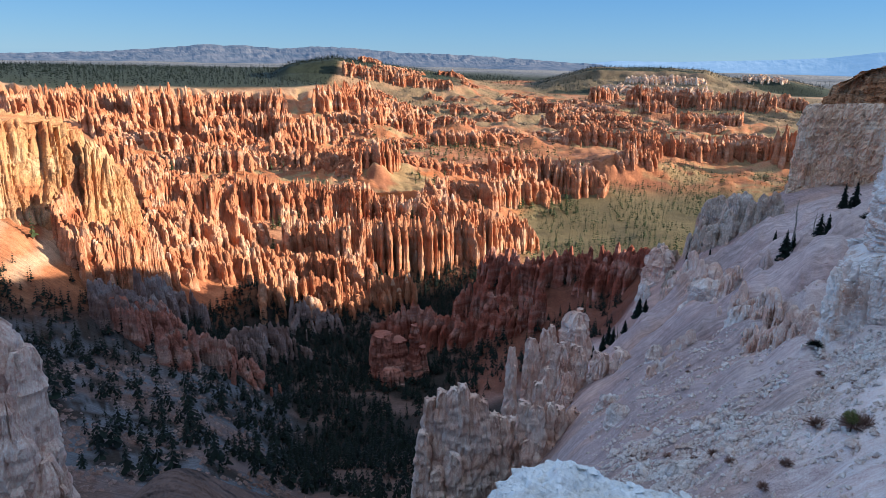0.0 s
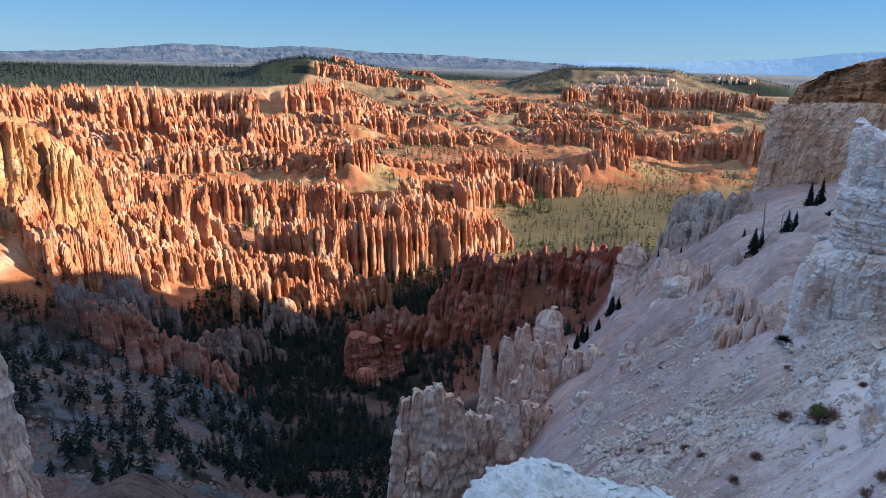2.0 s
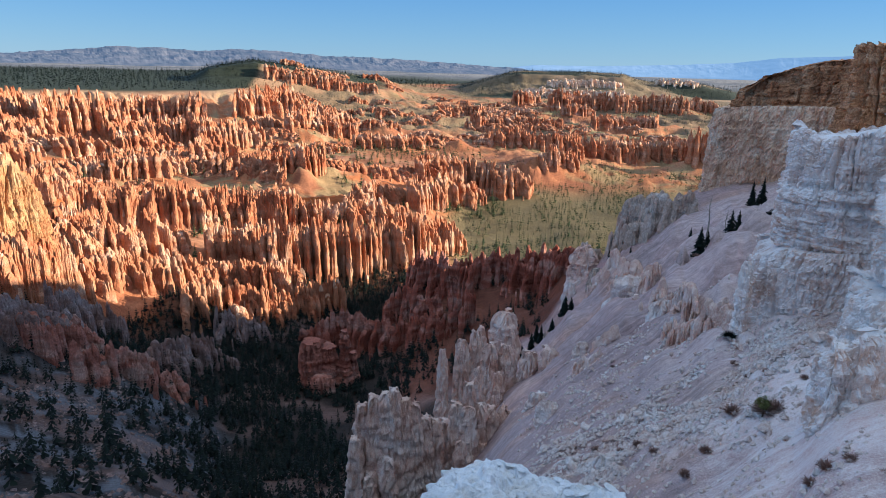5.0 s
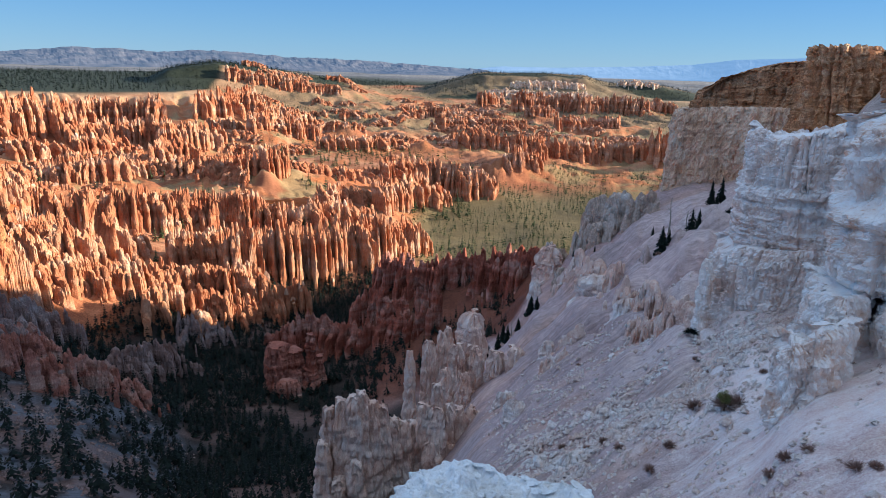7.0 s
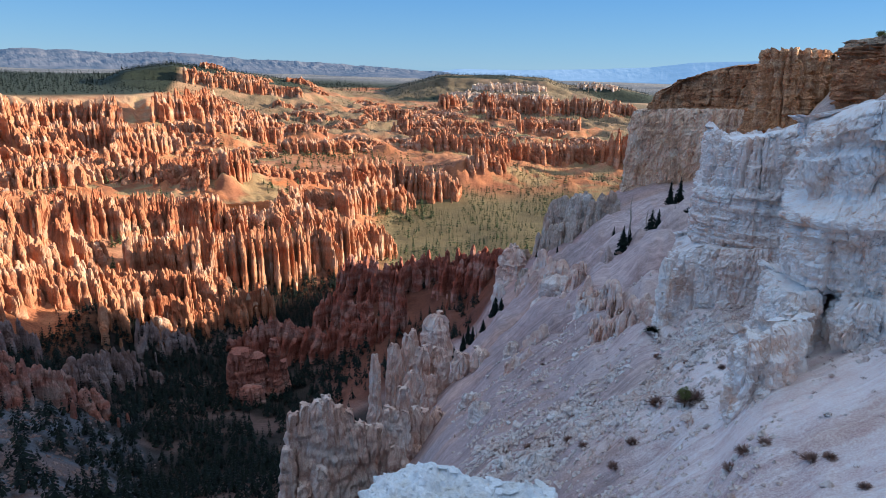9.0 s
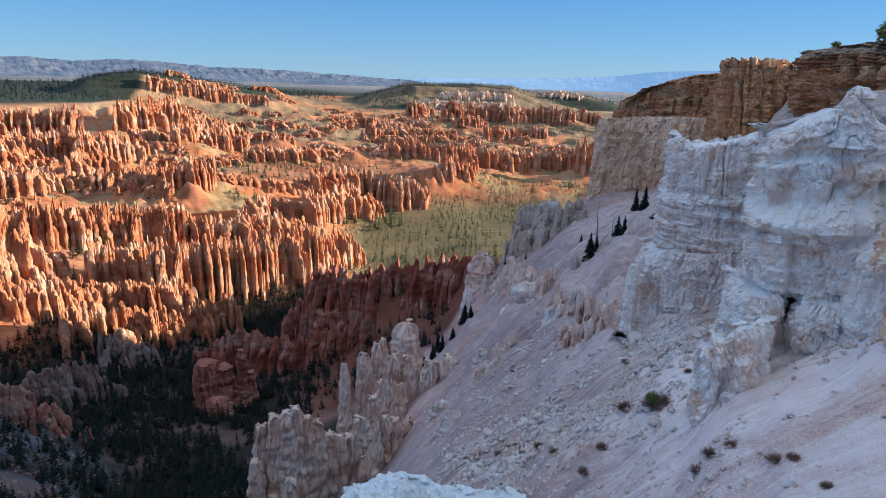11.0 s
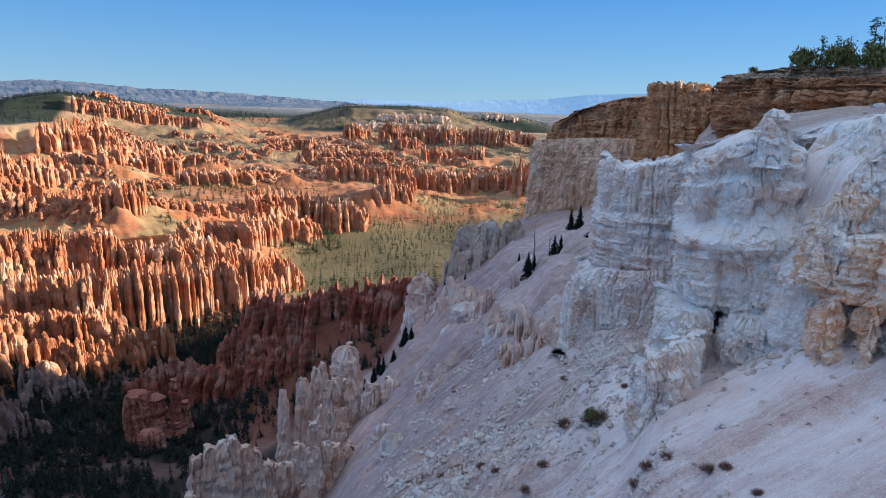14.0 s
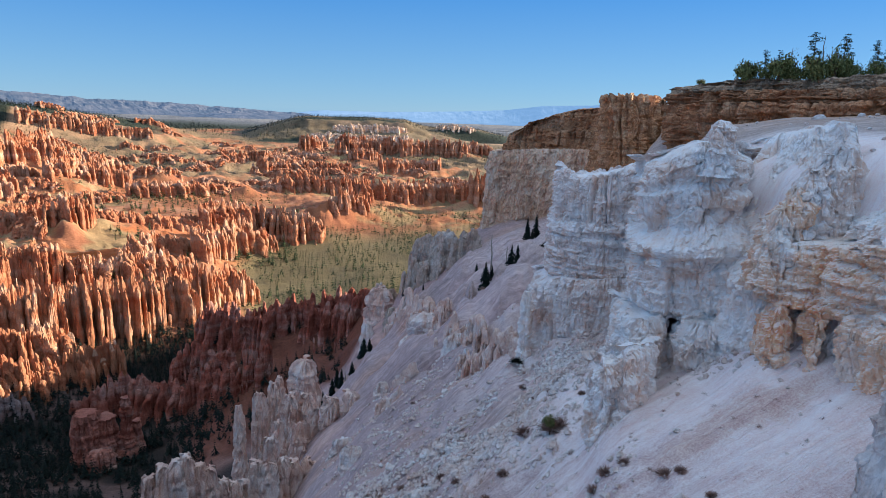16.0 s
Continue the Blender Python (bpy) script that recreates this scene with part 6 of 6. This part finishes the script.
for k in range(4):
    for mat in (twigs, needles):
        shrub_meshes[k, mat.name] = mesh_of("shrub", *shrub_shape(k + 5))
        shrub_meshes[k, mat.name].materials.append(mat)
SHRUBS = (  # bearing, distance, width, living
    (31.4, 68, 1.9, 0), (29.8, 63, 1.3, 0), (28.4, 60, 1.3, 0), (33.9, 66, 2.8, 0), (34.6, 66, 2.2, 0), (24.2, 76, 1.4, 0), (22.8, 80, 1.2, 0), (20.6, 84, 1.4, 0), (25.6, 66, 1.2, 0), (30.3, 104, 2.2, 1), (28.4, 128, 2.0, 0),
    (38.8, 50, 1.4, 0), (40.2, 50, 1.0, 0), (37.9, 49, 1.2, 0), (32.2, 84, 1.1, 0), (33.4, 82, 0.9, 0), (31.0, 92, 1.2, 0), (29.2, 138, 1.8, 0), (27.6, 160, 1.6, 1), (35.5, 76, 1.0, 0), (36.2, 70, 1.0, 0), (43.6, 48, 1.3, 0), (44.8, 48, 1.0, 0),
    (26.4, 96, 1.0, 0), (24.0, 110, 1.0, 0), (21.4, 130, 1.1, 0), (32.4, 230, 5.5, 1), (33.6, 225, 4.5, 1), (31.6, 236, 3.5, 1), (27.0, 190, 1.8, 0), (28.0, 210, 2.0, 1), (47.5, 44, 0.9, 0), (30.8, 72, 0.8, 0), (27.2, 78, 0.9, 0), (19.0, 200, 1.6, 1), (20.0, 240, 1.8, 1))
g = np.random.default_rng(77)
for b, r, w, living in SHRUBS:
    x, y = at(b, r)
    z = float(height(np.array([x]), np.array([y]))[0])
    ob = new("shrub", shrub_meshes[int(g.integers(0, 4)), (needles if living else twigs).name])
    ob.matrix_world = Matrix.LocRotScale((x, y, z - 0.05), Euler((0, 0, float(g.uniform(0, 6.28)))), (w * 1.35, w * 1.35, w * 1.2))
    tagged(ob, "dark green low shrub growing on the slope" if living else "dry brown leafless shrub on the scree slope", "shrub", "shrubs on the slope")
soup = Soup()
X, Y, Z, g = strew(4200, 14, 56, 45, 300, 3007, lambda x, y, b, r: 0.35 * step(0.4, 0.6, fbm(x / 20, y / 20, 0, 3, 313)) * (lay(b, r) < -14))
TUFT = shrub_shape(3, 60)
for x, y, z, s, t in zip(X, Y, Z, g.uniform(0.3, 1.1, X.size), g.uniform(0, 6.28, X.size)):
    v, f = TUFT
    soup.add(turned(v, x, y, z - 0.05, s, s * 0.8, t), f)
tagged(part("tufts", soup.mesh("tufts"), twigs), "dry tufts of brush dotted over the slope", "brush", kind="stuff")

crown_meshes = [mesh_of("crown", *s) for s in LARGE]
trunk_mesh = mesh_of("trunk", *TRUNK)
trunk_mesh.materials.append(bark)
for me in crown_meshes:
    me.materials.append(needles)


def conifer(b, r, h, k, wide=1.0, label="dark green conifer standing on the slope", group="conifers on the slope"):
    x, y = at(b, r)
    z = float(height(np.array([x]), np.array([y]))[0])
    tree = new("conifer", trunk_mesh)
    tree.matrix_world = Matrix.LocRotScale((x, y, z - 0.1), Euler((0, 0, b * 7 + r)), (h * wide, h * wide, h))
    crown = part("crown", crown_meshes[k % 6], None, tree)
    return tagged(tree, label, "conifer", group)


for k, (b, r, h, w) in enumerate(((29.3, 228, 12.5, 1.2), (29.8, 232, 10, 1.1), (28.5, 222, 8.5, 1.2), (27.2, 210, 9.5, 1.3), (27.7, 216, 6, 1.2), (30.5, 245, 9, 1.1), (31.2, 255, 10, 1.0), (33.0, 228, 10, 1.5), (33.8, 232, 11, 1.4), (30.9, 252, 6, 1.2),
                                 (14.2, 262, 8, 1.2), (15.0, 268, 9, 1.1), (15.9, 272, 7, 1.3), (16.9, 266, 9, 1.5), (17.4, 262, 7, 1.4), (13.4, 258, 6, 1.2), (14.6, 280, 10, 1.0), (21.9, 262, 5, 1.2), (24.6, 290, 8, 1.0), (25.2, 296, 7, 1.0), (26.4, 250, 4, 1.2), (20.2, 300, 5, 1.1),
                                 (4.2, 190, 14, 1.2), (5.0, 196, 12, 1.1), (4.6, 205, 15, 1.0), (3.0, 215, 13, 1.1))):
    conifer(b, r, h, k, w)


def limb(points, radii, sides=6):
    """A tapered bent stem through points."""
    V, Q = [], []
    for p, r in zip(points, radii):
        a = np.linspace(0, 6.283, sides, endpoint=False)
        V.append(np.stack([p[0] + r * np.cos(a), p[1] + r * np.sin(a), np.full(sides, p[2])], 1))
    idx = np.arange(len(points) * sides).reshape(-1, sides)
    nx = np.roll(idx, -1, 1)
    return np.vstack(V), np.stack([idx[:-1], nx[:-1], nx[1:], idx[1:]], -1).reshape(-1, 4)


RIM_TOP = by_bearing(((39, 8.9), (42, 9.6), (45, 11.4), (50, 11.3), (55, 11.7), (66, 15)))


def snag(b, r, h, seed):
    """A dead tree with broken limbs."""
    g = np.random.default_rng(seed)
    x, y = at(b, r)
    z = float(height(np.array([x]), np.array([y]))[0])
    if b > 45:
        z = max(z, float(RIM_TOP(np.array([x]), np.array([y]))[0]))
    s = Soup()
    s.add(*limb([(0, 0, -0.2), (0.02 * h, 0, 0.4 * h), (0.0, 0.03 * h, 0.75 * h), (0.03 * h, 0.02 * h, h)], [0.025 * h, 0.018 * h, 0.011 * h, 0.003 * h]))
    for _ in range(12):
        a, u, q = g.uniform(0, 6.28), g.uniform(0.3, 0.92), g.uniform(0.08, 0.22) * h
        s.add(*limb([(0, 0, u * h), (q * 0.6 * math.cos(a), q * 0.6 * math.sin(a), u * h + 0.2 * q), (q * math.cos(a), q * math.sin(a), u * h + 0.5 * q)], [0.008 * h, 0.005 * h, 0.002 * h], 4))
    ob = part("dead_tree", s.mesh("dead_tree"), dead_wood)
    ob.location = (x, y, z)
    tagged(ob, "bare grey dead tree with broken limbs", "dead tree", "dead trees")


for k, (b, r, h) in enumerate(((27.6, 214, 12), (25.9, 205, 6.5), (28.9, 230, 14), (51.0, 205, 10.5), (49.0, 206, 8), (31.0, 235, 9), (15.3, 255, 9))):
    snag(b, r, h, 500 + k)


def leafy(seed, count, size):
    """Clumped foliage in a unit ball, uneven, with gaps."""
    g = np.random.default_rng(seed)
    hubs = g.normal(size=(16, 3))
    hubs = hubs / np.linalg.norm(hubs, axis=1, keepdims=True) * g.uniform(0.35, 0.85, (16, 1))
    hubs[:, 2] = np.abs(hubs[:, 2]) * 0.9 - 0.15
    V, Q = [], []
    for _ in range(count):
        p = hubs[g.integers(0, 16)] + g.normal(0, 0.16, 3)
        u, w = g.normal(size=3), g.normal(size=3)
        u = u / np.linalg.norm(u) * size * g.uniform(0.6, 1.4)
        w = np.cross(u, w)
        w = w / np.linalg.norm(w) * size * 0.5
        n = len(V)
        V += [p - u, p + w, p + u, p - w]
        Q.append((n, n + 1, n + 2, n + 3))
    return np.array(V), np.array(Q)


juniper_leaves = leaf_material("juniper_leaves", (0.07, 0.085, 0.03), (0.24, 0.24, 0.09))
leaf_meshes = [mesh_of("crown", *leafy(s, 1500, 0.075)) for s in range(4)]
for me in leaf_meshes:
    me.materials.append(juniper_leaves)


def rim_height(x, y, b):
    ground = float(height(np.array([x]), np.array([y]))[0])
    return max(ground, float(RIM_TOP(np.array([x]), np.array([y]))[0])) if b > 41 else ground


def juniper(b, r, w, h, k, label="rounded green juniper growing on the canyon rim"):
    x, y, w, h = *at(b, r), w * 1.0, h * 1.2
    z = rim_height(x, y, b)
    s = Soup()
    s.add(*limb([(0, 0, -0.6), (0.1, 0.05, 0.25 * h), (0.05, -0.1, 0.5 * h)], [0.05 * h, 0.035 * h, 0.02 * h]))
    for a in np.linspace(0, 6.28, 6)[:-1] + k:
        s.add(*limb([(0.05, 0, 0.22 * h), (0.2 * w * math.cos(a), 0.2 * w * math.sin(a), 0.45 * h), (0.36 * w * math.cos(a), 0.36 * w * math.sin(a), 0.66 * h)], [0.035 * h, 0.022 * h, 0.008 * h], 5))
    tree = part("juniper", s.mesh("juniper"), bark)
    tree.location = (x, y, z + 0.1)
    crown = part("crown", leaf_meshes[k % 4], None, tree)
    crown.location, crown.scale, crown.rotation_euler = (0, 0, 0.2 * h), (0.55 * w, 0.55 * w, 0.8 * h), (0, 0, k * 1.7)
    tagged(tree, label, "juniper", "junipers on the rim")


for k, (b, r, w, h) in enumerate(((46.3, 207, 7.5, 5.6), (47.4, 205, 4, 2.6), (48.3, 203, 8, 6.2), (49.6, 202, 4.5, 3), (50.6, 201, 8, 6.6), (51.9, 201, 7, 7.2), (52.6, 200, 4, 3), (53.2, 200, 4.5, 3.5), (54.4, 198, 5, 4.5), (55.6, 197, 5.5, 5),
                                  (46.0, 212, 5, 5), (49.0, 212, 6, 6.5), (51.8, 210, 6, 6.5), (39.0, 292, 2.5, 2.2), (38.2, 290, 1.6, 1.5), (34.0, 320, 2.6, 3.4), (43.0, 218, 2.4, 1.8))):
    juniper(b, r, w, h, k)


def pond_crown(seed):
    """Sparse clumps of needles up a thin stem, unit height."""
    g = np.random.default_rng(seed)
    s = Soup()
    for u in np.linspace(0.3, 1.0, 13):
        a, q = g.uniform(0, 6.28), 0.13 * (1.1 - u) + 0.02
        v, f = leafy(int(g.integers(0, 999)), 60, 0.2)
        k = g.uniform(0.09, 0.14) * (1.3 - 0.6 * u)
        s.add(v * (k * 1.3, k * 1.3, k * 0.7) + (q * math.cos(a), q * math.sin(a), u), f)
    return s.mesh("crown")


pond_mesh = [pond_crown(s + 60) for s in range(2)]
for me in pond_mesh:
    me.materials.append(flat_needles)
for k, (b, r, h) in enumerate(((50.4, 206, 11.5), (52.3, 207, 11), (47.3, 208, 7.5), (54.3, 205, 9), (55.2, 204, 11), (48.2, 214, 8))):
    x, y = at(b, r)
    z = rim_height(x, y, b)
    tree = new("rim_pine", trunk_mesh)
    tree.matrix_world = Matrix.LocRotScale((x, y, z - 0.1), Euler((0, 0, k * 1.1)), (h, h, h))
    part("crown", pond_mesh[k % 2], None, tree)
    tagged(tree, "thin sunlit pine standing on the rim", "pine", "pines on the rim")

# the small green pine on the scree
x, y = at(33.6, 65.5)
z = float(height(np.array([x]), np.array([y]))[0])
s = Soup()
s.add(*limb([(0, 0, -0.3), (0.1, 0, 0.7), (0.05, 0.1, 1.6), (0.1, 0.1, 2.2)], [0.09, 0.07, 0.04, 0.015]))
pine = part("young_pine", s.mesh("young_pine"), bark)
pine.location = (x, y, z)
crown = part("crown", leaf_meshes[1], None, pine)
crown.location, crown.scale = (0.05, 0.05, 1.45), (0.75, 0.75, 0.95)
tagged(pine, "small bushy green pine rooted in the scree", "pine")

# ---- the railing at the far overlook ----
metal, mn, ml, mb = material("railing_metal", 0.6)
mb.inputs["Metallic"].default_value = 0.7
mb.inputs["Base Color"].default_value = (0.35, 0.33, 0.3, 1)
x0, y0 = at(27.5, 323)
x1, y1 = at(28.9, 326)
z0 = -8.6
rail = new("railing")
rail.location = (x0, y0, z0)
dx, dy = x1 - x0, y1 - y0
for k in range(6):
    v, f = limb([(0, 0, -1.2), (0, 0, 1.15)], [0.06, 0.06])
    post = part("post", mesh_of("post", v, f), metal, rail)
    post.location = (dx * k / 5, dy * k / 5, 0.35 * k / 5)
for h in (0.55, 1.1):
    n = math.hypot(dx, dy)
    v = np.array([(dx * t - dy / n * a, dy * t + dx / n * a, 0.35 * t + h + c) for t in (0, 1) for a, c in ((-0.04, -0.04), (0.04, -0.04), (0.04, 0.04), (-0.04, 0.04))])
    part("rail", mesh_of("rail", v, np.array([(0, 1, 5, 4), (1, 2, 6, 5), (2, 3, 7, 6), (3, 0, 4, 7), (3, 2, 1, 0), (4, 5, 6, 7)])), metal, rail)
tagged(rail, "metal safety railing along the overlook edge", "railing")

# loose plates of crust on the frosted knob
knob = next(o for o in scene.objects if o.name == "frosted_rock")
plate_mesh = []
for co, faces in BLOCKS[:4]:
    me = mesh_of("plate", co * (1, 1, 0.45), faces)
    me.materials.append(frost_rock)
    plate_mesh.append(me)
g = np.random.default_rng(91)
tops = np.array([v.co for v in knob.data.vertices])
tops = tops[tops[:, 2] > -13.2]
for p in tops[g.choice(len(tops), 150, replace=False)]:
    ob = new("plate", plate_mesh[int(g.integers(0, 4))])
    s = float(0.12 + 0.4 * g.uniform() ** 2)
    ob.parent = knob
    ob.matrix_local = Matrix.LocRotScale(Vector(p) + Vector((0, 0, 0.02)), Euler(g.uniform(-0.35, 0.35, 2).tolist() + [float(g.uniform(0, 6.28))]), (s * 1.5, s, s * 0.8))
